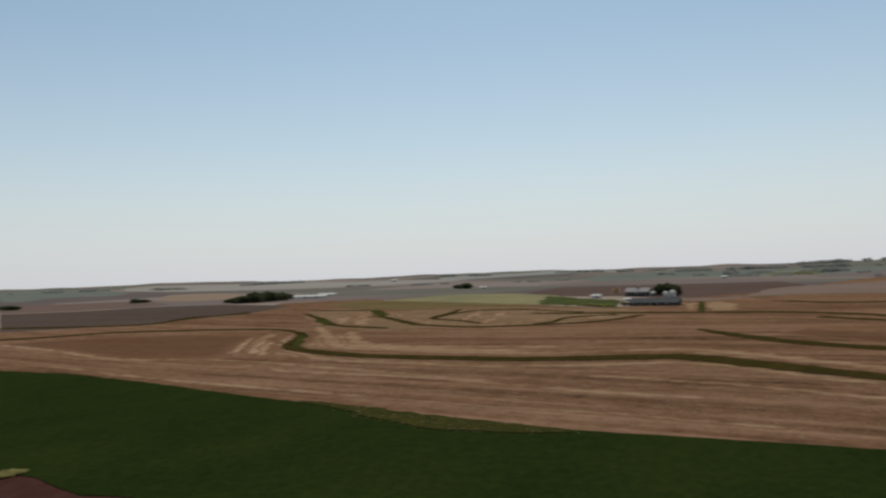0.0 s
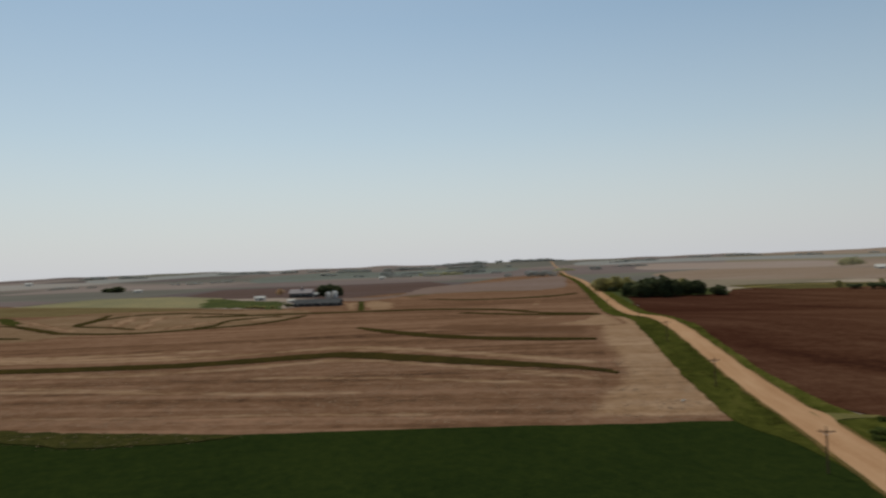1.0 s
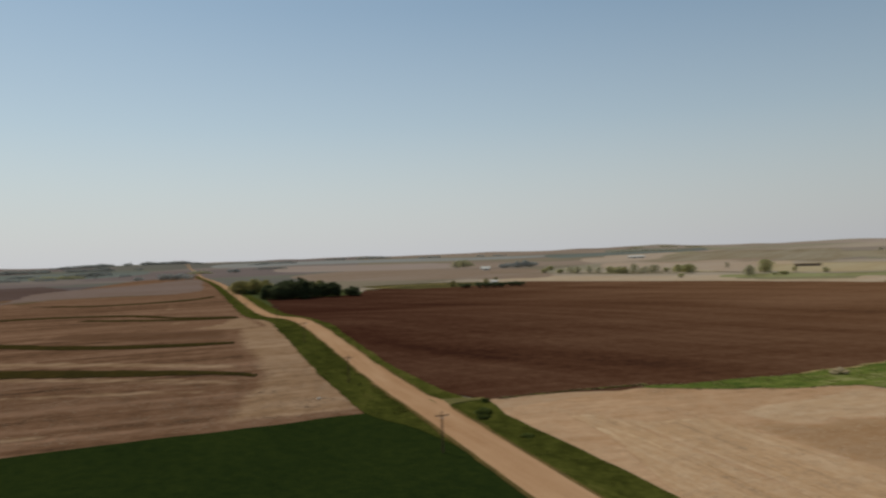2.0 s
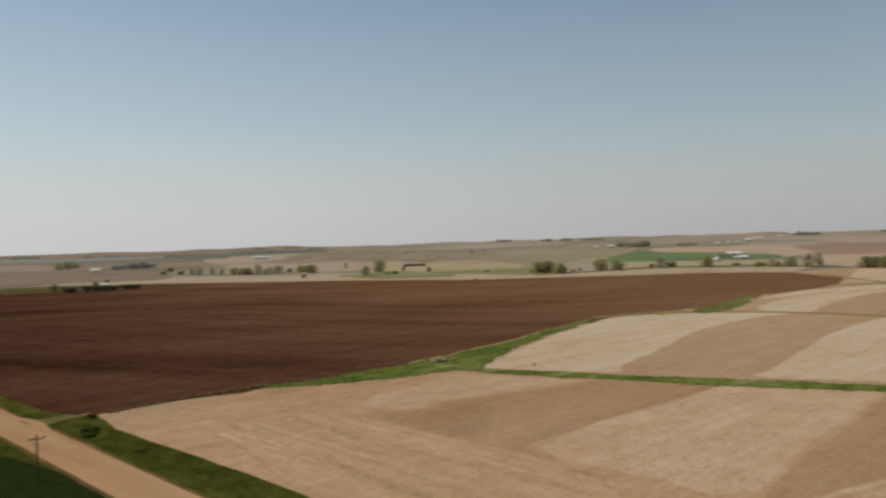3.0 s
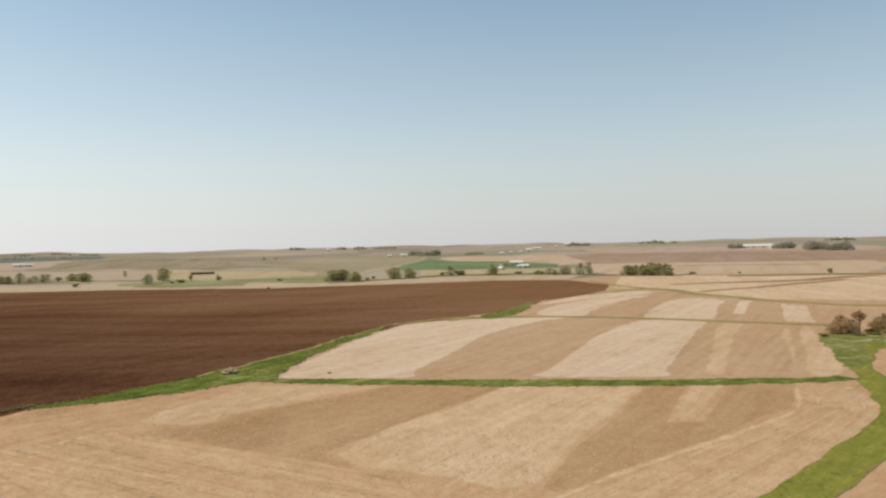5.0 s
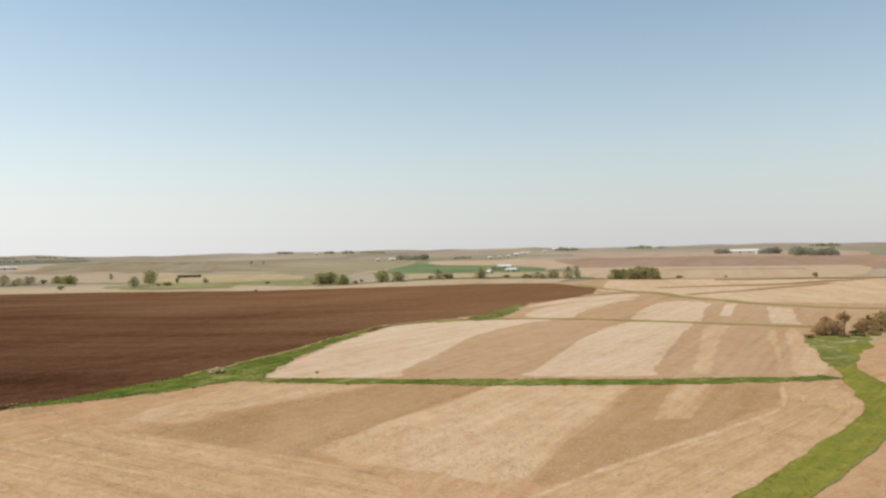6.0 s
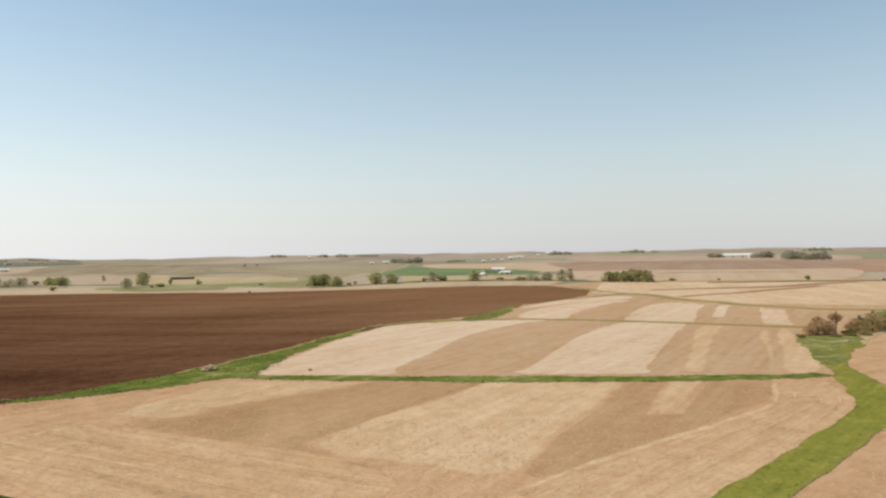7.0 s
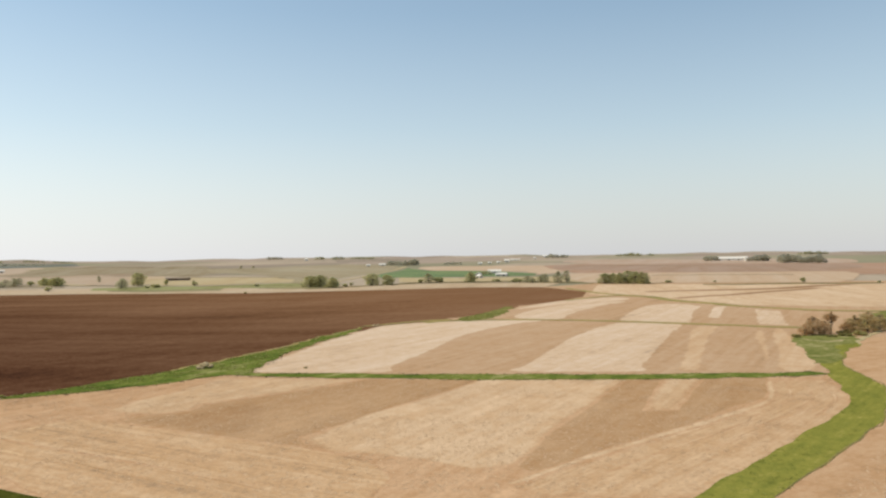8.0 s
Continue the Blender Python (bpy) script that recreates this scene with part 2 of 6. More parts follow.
M_CROP = grassy("dark_green_crop", (0.02, 0.032, 0.008), 30)
M_VERGE = surface("verge_grass", [(0.1, (0.021, 0.024, 0.005)), (0.38, (0.050, 0.053, 0.010)), (0.62, (0.084, 0.086, 0.017)), (0.92, (0.16, 0.13, 0.04))],
                  [(12, 0.7, 0, 3.0), (3.5, 0.8, 0, 2.0), (1.2, 0.5, 20, 1.4), (0.4, 0.35, 0, 1)], bump=0.2, bump_scale=1.3)
M_VERGE_WEST = surface("rank_verge_grass", [(0.1, (0.018, 0.020, 0.0045)), (0.38, (0.042, 0.046, 0.009)), (0.62, (0.072, 0.075, 0.0145)), (0.92, (0.13, 0.11, 0.03))],
                  [(12, 0.7, 0, 3.0), (3.5, 0.8, 0, 2.0), (1.2, 0.5, 20, 1.4), (0.4, 0.35, 0, 1)], bump=0.2, bump_scale=1.3)
M_STRAW = grassy("dry_grass", (0.30, 0.25, 0.11), 5)
M_BLEACHED = grassy("bleached_weeds", (0.40, 0.345, 0.20), 3)
M_ENTRANCE = grassy("worn_entrance_grass", (0.16, 0.145, 0.055), 5, straw=(0.34, 0.26, 0.13))
M_ROADSIDE = grassy("dusty_roadside_grass", (0.13, 0.095, 0.035), 4, straw=(0.30, 0.2, 0.1))
M_BORDER = grassy("rough_border_grass", (0.21, 0.18, 0.10), 20)
M_WATERWAY = surface("bright_mown_grass", [(0.14, (0.10, 0.113, 0.023)), (0.38, (0.185, 0.186, 0.038)), (0.62, (0.245, 0.227, 0.048)), (0.86, (0.40, 0.335, 0.12))],
                     [(10, 0.6, -106, 4.0), (1.3, 0.6, -106, 14.0), (3.5, 0.5, -106, 2.0), (1.6, 0.5, 20, 1.4), (0.5, 0.5, 0, 1)], bump=0.16, bump_scale=1.5)
M_RANK = surface("rank_weedy_grass", [(0.14, (0.07, 0.085, 0.022)), (0.38, (0.145, 0.155, 0.042)), (0.58, (0.22, 0.21, 0.07)), (0.82, (0.42, 0.35, 0.18))],
                 [(9, 0.8, 0, 1.6), (3.0, 0.9, 0, 1.3), (1.1, 0.5, 20, 1.4), (0.4, 0.3, 0, 1)], bump=0.4, bump_scale=0.9)
M_GULLY_END = grassy("thin_gully_grass", (0.165, 0.17, 0.055), 7, straw=(0.36, 0.31, 0.14), mottle=0.9)
M_GULLY = surface("rank_green_grass", [(0.14, (0.046, 0.070, 0.015)), (0.4, (0.096, 0.126, 0.025)), (0.62, (0.155, 0.178, 0.038)), (0.9, (0.37, 0.32, 0.15))],
                  [(16, 1.0, -100, 2.5), (4.5, 0.95, -100, 2.2), (1.5, 0.5, 20, 1.4), (0.5, 0.3, 0, 1)], bump=0.3, bump_scale=1.1)
M_WEEDY = grassy("weedy_grass", (0.045, 0.046, 0.014), 4, straw=(0.14, 0.112, 0.048))
M_BANK = grassy("weedy_bank", (0.21, 0.185, 0.07), 4, straw=(0.36, 0.30, 0.14))
M_TERRACE = grassy("terrace_grass", (0.048, 0.038, 0.012), 12)
M_TERRACE_GREEN = grassy("green_terrace_grass", (0.052, 0.056, 0.015), 12)
M_PASTURE = grassy("yellow_pasture", (0.245, 0.228, 0.13), 80)
M_YARD = grassy("yard_grass", (0.07, 0.085, 0.032), 25)
M_FRINGE = grassy("olive_fringe_grass", (0.105, 0.092, 0.038), 20)
M_GREENFIELD = grassy("green_hay", (0.165, 0.225, 0.115), 120)
M_LINE = grassy("pale_grass_strip", (0.27, 0.235, 0.10), 20)
M_ROAD = surface("gravel_road", [(0.1, (0.30, 0.155, 0.075)), (0.4, (0.425, 0.24, 0.124)), (0.65, (0.505, 0.305, 0.168)), (0.95, (0.585, 0.39, 0.24))],
                 [(1.6, 0.4, -0.7, 40.0), (3.4, 0.45, -0.7, 30.0), (30, 0.4, 0, 2.0), (0.5, 0.35, 0, 1), (5, 0.4, 0, 3)], bump=0.03, bump_scale=6)


def ground_material(name, palette):
    """Far land: a patchwork of worked fields, each with its own soil or cover, muted in colour for haze."""
    m = surface(name, [(0, (0.2, 0.15, 0.11)), (1, (0.2, 0.15, 0.11))], [(150, 0.5, -70, 2.5), (30, 0.3, -70, 3.0), (6, 0.3, 0, 1)], bump=0.2, bump_scale=0.6)
    nt = m.node_tree
    n, l = nt.nodes, nt.links
    b = n["Principled BSDF"]
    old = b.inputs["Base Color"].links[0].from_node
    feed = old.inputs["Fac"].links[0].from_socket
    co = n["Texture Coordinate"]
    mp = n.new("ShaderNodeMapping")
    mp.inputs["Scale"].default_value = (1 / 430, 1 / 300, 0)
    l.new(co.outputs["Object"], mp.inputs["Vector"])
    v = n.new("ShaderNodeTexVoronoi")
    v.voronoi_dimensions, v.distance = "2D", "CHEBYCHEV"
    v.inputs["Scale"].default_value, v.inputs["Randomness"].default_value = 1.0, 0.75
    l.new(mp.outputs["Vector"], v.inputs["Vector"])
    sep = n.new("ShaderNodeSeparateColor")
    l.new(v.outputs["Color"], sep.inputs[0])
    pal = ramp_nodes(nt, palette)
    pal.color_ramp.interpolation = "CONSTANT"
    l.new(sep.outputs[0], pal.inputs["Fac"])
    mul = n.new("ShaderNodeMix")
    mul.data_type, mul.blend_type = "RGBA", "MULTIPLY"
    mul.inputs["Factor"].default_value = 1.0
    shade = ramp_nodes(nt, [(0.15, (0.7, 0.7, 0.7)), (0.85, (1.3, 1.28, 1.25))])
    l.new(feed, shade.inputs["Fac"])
    l.new(pal.outputs["Color"], mul.inputs["A"])
    l.new(shade.outputs["Color"], mul.inputs["B"])
    l.new(mul.outputs["Result"], b.inputs["Base Color"])
    return m


# the palettes carry the haze: soils and covers muted towards grey
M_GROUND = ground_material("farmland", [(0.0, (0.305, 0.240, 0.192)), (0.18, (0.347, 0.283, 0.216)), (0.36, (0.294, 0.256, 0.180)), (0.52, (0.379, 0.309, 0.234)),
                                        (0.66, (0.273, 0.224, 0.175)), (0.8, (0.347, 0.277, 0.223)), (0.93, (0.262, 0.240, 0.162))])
M_GROUND_NORTH = ground_material("haze_muted_bare_farmland", [(0.0, (0.192, 0.153, 0.140)), (0.14, (0.252, 0.205, 0.178)), (0.3, (0.160, 0.150, 0.126)), (0.46, (0.228, 0.187, 0.160)),
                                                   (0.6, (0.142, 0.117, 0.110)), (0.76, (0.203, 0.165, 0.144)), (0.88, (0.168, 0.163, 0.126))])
M_GROUND_MID = ground_material("haze_greyed_farmland", [(0.0, (0.265, 0.202, 0.155)), (0.2, (0.295, 0.225, 0.172)), (0.4, (0.24, 0.198, 0.14)), (0.6, (0.31, 0.236, 0.178)), (0.8, (0.225, 0.175, 0.138))])
M_BRUSH = grassy("creek_brush", (0.17, 0.15, 0.075), 10)


def leafy(name, dark, mid, light, thin=0.3):
    m = surface(name, [(0.05, dark), (0.5, mid), (0.95, light)], [(3.0, 0.5, 0, 1)], rough=0.75, island=0.8, random_ob=0.35)
    nt = m.node_tree
    b, out = nt.nodes["Principled BSDF"], nt.nodes["Material Output"]
    t = nt.nodes.new("ShaderNodeBsdfTranslucent")
    mix = nt.nodes.new("ShaderNodeMixShader")
    mix.inputs["Fac"].default_value = thin
    nt.links.new(b.inputs["Base Color"].links[0].from_socket, t.inputs["Color"])
    nt.links.new(b.outputs["BSDF"], mix.inputs[1])
    nt.links.new(t.outputs["BSDF"], mix.inputs[2])
    nt.links.new(mix.outputs["Shader"], out.inputs["Surface"])
    return m


M_LEAF = leafy("spring_leaves", (0.34, 0.325, 0.14), (0.51, 0.48, 0.23), (0.65, 0.61, 0.33), 0.65)
M_LEAF_DARK = leafy("dark_leaves", (0.06, 0.075, 0.037), (0.125, 0.145, 0.068), (0.2, 0.215, 0.105), 0.5)
M_LEAF_OLIVE = leafy("olive_leaves", (0.27, 0.245, 0.085), (0.42, 0.375, 0.145), (0.53, 0.47, 0.21), 0.6)
M_LEAF_BROWN = leafy("budding_twigs", (0.50, 0.33, 0.17), (0.66, 0.475, 0.265), (0.76, 0.59, 0.37), 0.68)
M_LEAF_TWIG = leafy("olive_brown_twigs", (0.46, 0.345, 0.165), (0.62, 0.485, 0.25), (0.72, 0.60, 0.36), 0.68)
M_LEAF_GREY = leafy("greyish_leaves", (0.32, 0.30, 0.16), (0.49, 0.46, 0.27), (0.61, 0.57, 0.37), 0.65)
M_LEAF_VERGE = leafy("ditch_leaves", (0.06, 0.08, 0.017), (0.11, 0.135, 0.032), (0.18, 0.20, 0.06), 0.4)
# haze over the far woods is put into these two leaf colours
M_LEAF_FAR = leafy("haze_paled_leaves", (0.37, 0.345, 0.25), (0.51, 0.475, 0.35), (0.62, 0.58, 0.44), 0.65)
M_LEAF_HAZE = leafy("haze_greyed_northern_leaves", (0.26, 0.265, 0.24), (0.37, 0.375, 0.345), (0.46, 0.465, 0.43), 0.65)
M_BARK = surface("bark", [(0.2, (0.09, 0.066, 0.048)), (0.8, (0.22, 0.17, 0.13))], [(0.4, 0.8, 0, 4)], bump=0.03, bump_scale=6)
M_WHITE = surface("white_painted_siding", [(0.1, (0.58, 0.53, 0.45)), (0.6, (0.72, 0.66, 0.57)), (0.95, (0.78, 0.74, 0.66))], [(0.4, 0.5, 0, 8), (5, 0.5, 0, 1)], rough=0.55, spec=0.3)
M_WHITE_ROOF = surface("white_metal_roof", [(0.1, (0.60, 0.56, 0.49)), (0.6, (0.73, 0.69, 0.61)), (0.95, (0.80, 0.76, 0.69))], [(0.6, 0.6, 0, 10), (6, 0.5, 0, 1)], rough=0.4)
M_GREY_ROOF = surface("grey_metal_roof", [(0.1, (0.075, 0.074, 0.07)), (0.6, (0.125, 0.123, 0.118)), (0.95, (0.18, 0.175, 0.165))], [(0.8, 0.5, 0, 10), (7, 0.6, 0, 1)], rough=0.6)
M_PINK_ROOF = surface("faded_pinkish_roof", [(0.1, (0.34, 0.28, 0.26)), (0.6, (0.46, 0.395, 0.365)), (0.95, (0.54, 0.48, 0.45))], [(0.8, 0.5, 0, 10), (6, 0.6, 0, 1)], rough=0.7)
M_GREY_WALL = surface("weathered_grey_boards", [(0.1, (0.05, 0.046, 0.042)), (0.6, (0.09, 0.085, 0.078)), (0.95, (0.15, 0.14, 0.125))], [(0.3, 0.7, 0, 8), (4, 0.5, 0, 1)])
M_DARKWOOD = surface("dark_weathered_wood", [(0.1, (0.06, 0.043, 0.032)), (0.6, (0.11, 0.08, 0.06)), (0.95, (0.17, 0.13, 0.095))], [(0.3, 0.7, 0, 8), (4, 0.5, 0, 1)])
M_GALV = surface("galvanised_steel", [(0.1, (0.5, 0.51, 0.52)), (0.6, (0.66, 0.67, 0.68)), (0.95, (0.76, 0.76, 0.76))], [(1.5, 0.6, 0, 3), (0.3, 0.3, 0, 1)], rough=0.5, metal=0.35)
M_DARK = surface("dark_opening", [(0.2, (0.02, 0.02, 0.022)), (0.8, (0.045, 0.045, 0.05))], [(1.0, 0.5, 0, 1)], rough=0.4)
M_GLASS = surface("window_glass", [(0.2, (0.03, 0.035, 0.04)), (0.8, (0.06, 0.065, 0.07))], [(1.0, 0.5, 0, 1)], rough=0.08, spec=0.6)
M_POLE = surface("weathered_pole_wood", [(0.1, (0.085, 0.05, 0.03)), (0.6, (0.145, 0.088, 0.054)), (0.95, (0.22, 0.14, 0.09))], [(0.12, 0.8, 0, 1), (1.2, 0.4, 0, 1)], bump=0.01, bump_scale=20)
M_PORCELAIN = surface("brown_porcelain", [(0.2, (0.12, 0.06, 0.04)), (0.8, (0.2, 0.11, 0.07))], [(0.2, 0.4, 0, 1)], rough=0.2)
M_STONE = surface("pale_limestone", [(0.1, (0.30, 0.225, 0.12)), (0.6, (0.42, 0.325, 0.185)), (0.95, (0.52, 0.41, 0.25))], [(0.6, 0.6, 0, 1), (0.15, 0.5, 0, 1)], random_ob=0.5, bump=0.03, bump_scale=6)
M_WHITE_STONE = surface("white_stone", [(0.1, (0.55, 0.5, 0.42)), (0.9, (0.75, 0.70, 0.62))], [(0.3, 0.6, 0, 1)], bump=0.02, bump_scale=8)


# ---- the lie of the land ----
def ease(v, a, b):
    u = np.clip((v - a) / (b - a), 0, 1)
    return u * u * (3 - 2 * u)


def height(x, y):
    """A knoll under the road, then a slow rise to rolling hills on the horizon."""
    x, y = np.asarray(x, float), np.asarray(y, float)
    r = np.hypot(x, y)
    h = 8 * np.exp(-((x - 55) / np.where(x < 55, 190.0, 130.0)) ** 2 / 2 - ((y - 335) / 75) ** 2 / 2)
    h = h + 10 * ease(r, 350, 1000) + 25 * ease(r, 1300, 3500)
    m = ease(r, 900, 2200)
    az = np.arctan2(x, y)
    h = h + ease(r, 2600, 3400) * (1.6 * np.sin(13 * az + 0.7) + 1.4 * np.sin(29 * az + 2.1) + 1.2 * np.sin(61 * az + 0.2) + 0.9 * np.sin(113 * az + 4.0))
    h = h + ease(r, 2300, 3300) * (3.2 * np.sin(x / 230 + 1.3) * np.sin(y / 340 + 0.4) + 2.6 * np.sin(y / 190 + x / 520) + 1.2 * np.sin(x / 83 - y / 120))
    return h + m * (2.6 * np.sin(x / 310 + y / 470 + 1.0) + 2.2 * np.sin(x / 205 - y / 260 + 2.2) + 1.3 * np.sin(x / 97 + y / 140))


def z_at(x, y):
    return float(height(x, y))


# ---- the plan of fields, strips and road: outlines in metres, road along +y ----
CROP_NORTH = [(-344, 183), (-295, 186), (-242, 180), (-188, 171), (-155, 166), (-129.1, 165), (-97.4, 161), (-66.7, 159), (-67.1, 159), (-17.6, 163),
    (12.7, 164), (42, 165)]
CROP_SW = [(-155, 82.4), (-142.9, 82.1), (-123.7, 79), (-113.1, 82.4)]
NW_FAR = [(-609, 324), (-549, 357), (-524, 416), (-540, 520), (-626, 657), (-563, 738), (-376, 628), (-288, 632), (-230, 606), (-200, 619),
    (-171, 672), (-180, 725), (-109, 828), (-95, 931), (-43, 1351), (70, 1673)]
TILLED = [(-467, 248), (-407, 244), (-329, 228), (-269, 241), (-283, 264), (-315, 303), (-344, 345), (-411, 340), (-449, 312), (-486, 258)]
T1 = [(25.1, 224), (12.8, 234), (-0.9, 240), (-17.8, 247), (-47.2, 261), (-69.4, 270), (-94.4, 266), (-124.3, 260), (-158, 260), (-200, 262),
    (-233, 271), (-260, 282), (-280, 299), (-298, 324), (-320, 353), (-359, 379), (-392, 377), (-435, 360), (-478, 332), (-493, 299), (-510, 271)]
T2 = [(24.3, 284), (0, 290), (-22, 299), (-45, 315), (-66, 341), (-87, 377)]
T3 = [(41, 471), (10, 498), (-18, 541), (-58, 560), (-100, 562), (-142, 558), (-186, 553), (-221, 546), (-253, 544)]
T3B = [(-162, 535), (-173, 491), (-177, 456), (-206, 441), (-229, 417), (-264, 422), (-304, 442), (-341, 479), (-383, 518)]
T3C = [(41, 455), (15, 472), (-17, 499), (-47, 522)]
T4 = [(42, 696), (18, 669), (-22, 655), (-58, 659), (-101, 691)]
T5 = [(-460, 512), (-405, 469), (-368, 434), (-345, 418), (-316, 409), (-290, 403)]
T6 = [(-609, 324), (-559, 354), (-519, 390), (-540, 453), (-528, 508)]
T8 = [(-483, 546), (-449, 552), (-422, 557)]
OLIVE = [(-541, 630), (-557, 714), (-418, 690), (-263, 626), (-175, 596), (-168, 556), (-261, 561), (-326, 594), (-372, 567), (-464, 570)]
PASTURE = [(-513, 705), (-515, 851), (-420, 853), (-330, 785), (-266, 633), (-393, 670)]
YARD = [(-308, 682), (-341, 778), (-297, 738), (-237, 708), (-201, 600), (-243, 630), (-290, 643)]
PURPLE = [(-409, 863), (-456, 1086), (-290, 1149), (-157, 1202), (-99, 974), (-109, 828), (-183, 720), (-256, 765), (-333, 776)]
DARKWEST = [(-835, 444), (-782, 495), (-755, 568), (-684, 624), (-570, 616), (-522, 503), (-529, 438), (-524, 389), (-549, 347), (-576, 306)]
PINK = [(-851, 452), (-1298, 690), (-1204, 761), (-1074, 809), (-798, 634), (-797, 504)]
PLOW_W = [(73.9, 165), (65.4, 180), (64.5, 229), (63.1, 287), (65.7, 339), (59.9, 385), (79, 600), (80, 665)]
PLOW_N = [(77, 641), (158, 625), (175, 673), (218, 699), (263, 695), (337, 668), (445, 518), (501, 400), (573, 306), (618, 251), (634, 189),
    (584, 140), (529, 129), (481, 136), (445, 148), (402, 143)]
PLOW_S = [(348, 156), (269, 167), (207, 161), (169, 153), (132.4, 155), (106, 160), (87.3, 166), (73.9, 166)]
GULLY_TOP = [(115, 163), (126.4, 159), (142.1, 158), (161, 157), (173, 158), (186, 158), (202, 160), (220, 161), (244, 166), (270, 170), (299, 173)]
GULLY_BOT = [(113.2, 161), (122.3, 154), (133, 147.8), (149.6, 140.2), (160, 138.4), (163, 131.2), (172, 135.6), (200, 147.4), (235, 157), (284, 167)]
GULLY_END = [(341, 148.8), (396, 152), (442, 154), (418, 144), (367, 134.2), (338, 138.3)]
K_TOP = [(163, 133.3), (168, 131.5), (184, 83.1), (199, 38.4), (214, 4.5), (221, -10.5)]
K_BOT = [(211, -9.3), (190, 36.6), (174, 78.5), (165, 104.1), (159, 135.6)]
K2 = [(326, 157), (342, 146.1), (355, 118.1), (359, 79.9), (355, 41.1), (351, 17.5), (348, -8.4)]
WATER = [(100.5, 10.3), (110.1, 7.4), (122.3, 3.4), (136.5, -1.4), (151, -6.2), (171, -12.4), (178, -13.4), (193, -12.6), (225, -10.6), (269, -7.8),
    (303, -3.3), (315, -7.3), (310, -25.7), (287, -23.8), (273, -19.4), (244, -15.9), (215, -19), (200, -22), (159, -17.4), (152, -14.7), (135.7, -9.6),
    (121, -4.9), (111.4, -1.4), (104.3, 0.9)]
P1 = [(106.7, 116.9), (112.8, 117.5), (120, 111.4), (126.3, 113.9), (132.7, 111.4), (144.7, 105.5), (155, 101.1), (168, 98.1), (173, 83.6), (178, 70), (164, 70.4), (152, 72.2), (138.1, 74.2), (123.6, 75.1), (112.7, 76.3), (108.7, 76.5), (104.1, 70.5), (103.8, 74.9), (103.8, 82), (104.5, 90), (105.5, 102.9)]
P2 = [(192, 35.7), (200, 18.1), (207, 3), (188, 2.1), (175, 3.5), (162, 9.4), (138, 16.9), (120.1, 22), (107.9, 25.8), (102.9, 31.5), (105.4, 36.1), (115.6, 36.6), (125.2, 37.6), (139.4, 36.6), (164, 36.3)]
P3 = [(195, 27.5), (200, 17.8), (177, 18.2), (156, 18.7), (153, 25.5), (172, 26.7)]
S1 = [(168, 135), (183, 141.1), (206, 147.4), (241, 157), (279, 164), (306, 168), (331, 156), (351, 134.5), (355, 106.6), (332, 113.1), (304, 116.4), (269, 114.9), (235, 108.8), (209, 104.9), (190, 101.9), (181, 99.4)]
S2 = [(194, 66.4), (205, 67.3), (231, 69.6), (271, 72.9), (309, 73.6), (332, 72.8), (348, 69.8), (355, 62.2), (355, 41.1), (310, 39.8), (271, 38), (240, 36.4), (216, 35.5), (205, 35.3)]
S3 = [(328, 34.7), (344, 32.5), (346, 24.5), (310, 24.6), (264, 22.6), (237, 21.3), (214, 20), (212, 25.8), (235, 27.4), (266, 29.6), (304, 32.8)]
S4 = [(314, 10.2), (335, 8.3), (327, 5.7), (279, 3.9), (222, 2.4), (220, 4.4), (254, 5.8), (287, 7.9)]
S4B = [(332, 3.7), (346, 0), (304, -4.5), (264, -7.8), (226, -9), (220, 0.5), (255, 1.4)]
S5 = [(366, 124.6), (410, 131.2), (452, 124.8), (480, 110.2), (496, 91.9), (469, 97.4), (445, 100.7), (419, 102.8), (389, 102.1), (365, 100.9)]
S6 = [(364, 70.8), (398, 74.1), (432, 75.5), (458, 74.4), (474, 69.4), (480, 58.6), (466, 43.8), (424, 42.8), (358, 38.6), (359, 54.1)]
S7 = [(389, 33.8), (422, 34.7), (464, 36.2), (469, 28.7), (424, 28.2), (388, 27.1)]
S8 = [(450, 13.8), (442, -0.1), (358, -3.5), (362, 9.9)]
CREST = [(418, 144), (496, 133), (529, 105), (510, 94), (459, 123)]
LIGHTE = [(677, 150), (735, -220), (478, -220), (479, -39), (479, 21), (535, 80), (554, 131)]
GREENLINEE = [(625, 167), (601, 149.3), (564, 121.1), (538, 84.3), (504, 61.6), (490, 40.2), (473, 26.5), (456, -2.9), (448, -18.8), (448, -35.8), (446, -62), (444, -120)]
CREST_LINE = [(494, 132.3), (518, 122.9), (545, 108.9), (537, 88)]
BROWNLINEE1 = [(589, 96.4), (608, 65.9), (634, 11.3), (652, -8.4), (677, -28.8), (696, -55.9)]
BROWNLINEE2 = [(526, 66), (551, 48.7), (568, 31.6), (600, 10.7), (623, -7.9), (652, -27.7)]
DARKLINEE = [(702, 105), (717, 35), (719, -59), (735, -220)]
TANSTRIP_TOP = [(398, 741), (461, 621), (540, 541), (567, 418), (677, 303), (704, 191)]
GREENFIELD = [(778, 447), (1371, 694), (1185, 556), (1124, 428), (934, 286), (859, 267), (806, 328), (779, 402)]
GREENVALLEY = [(552, 476), (641, 456), (633, 396), (590, 370), (556, 396)]
CREAM = [(504, 660), (681, 840), (706, 608), (805, 567), (652, 466), (602, 518), (559, 611)]
CREAM2 = [(779, 406), (781, 318), (875, 137), (726, 118), (709, 289), (675, 352)]
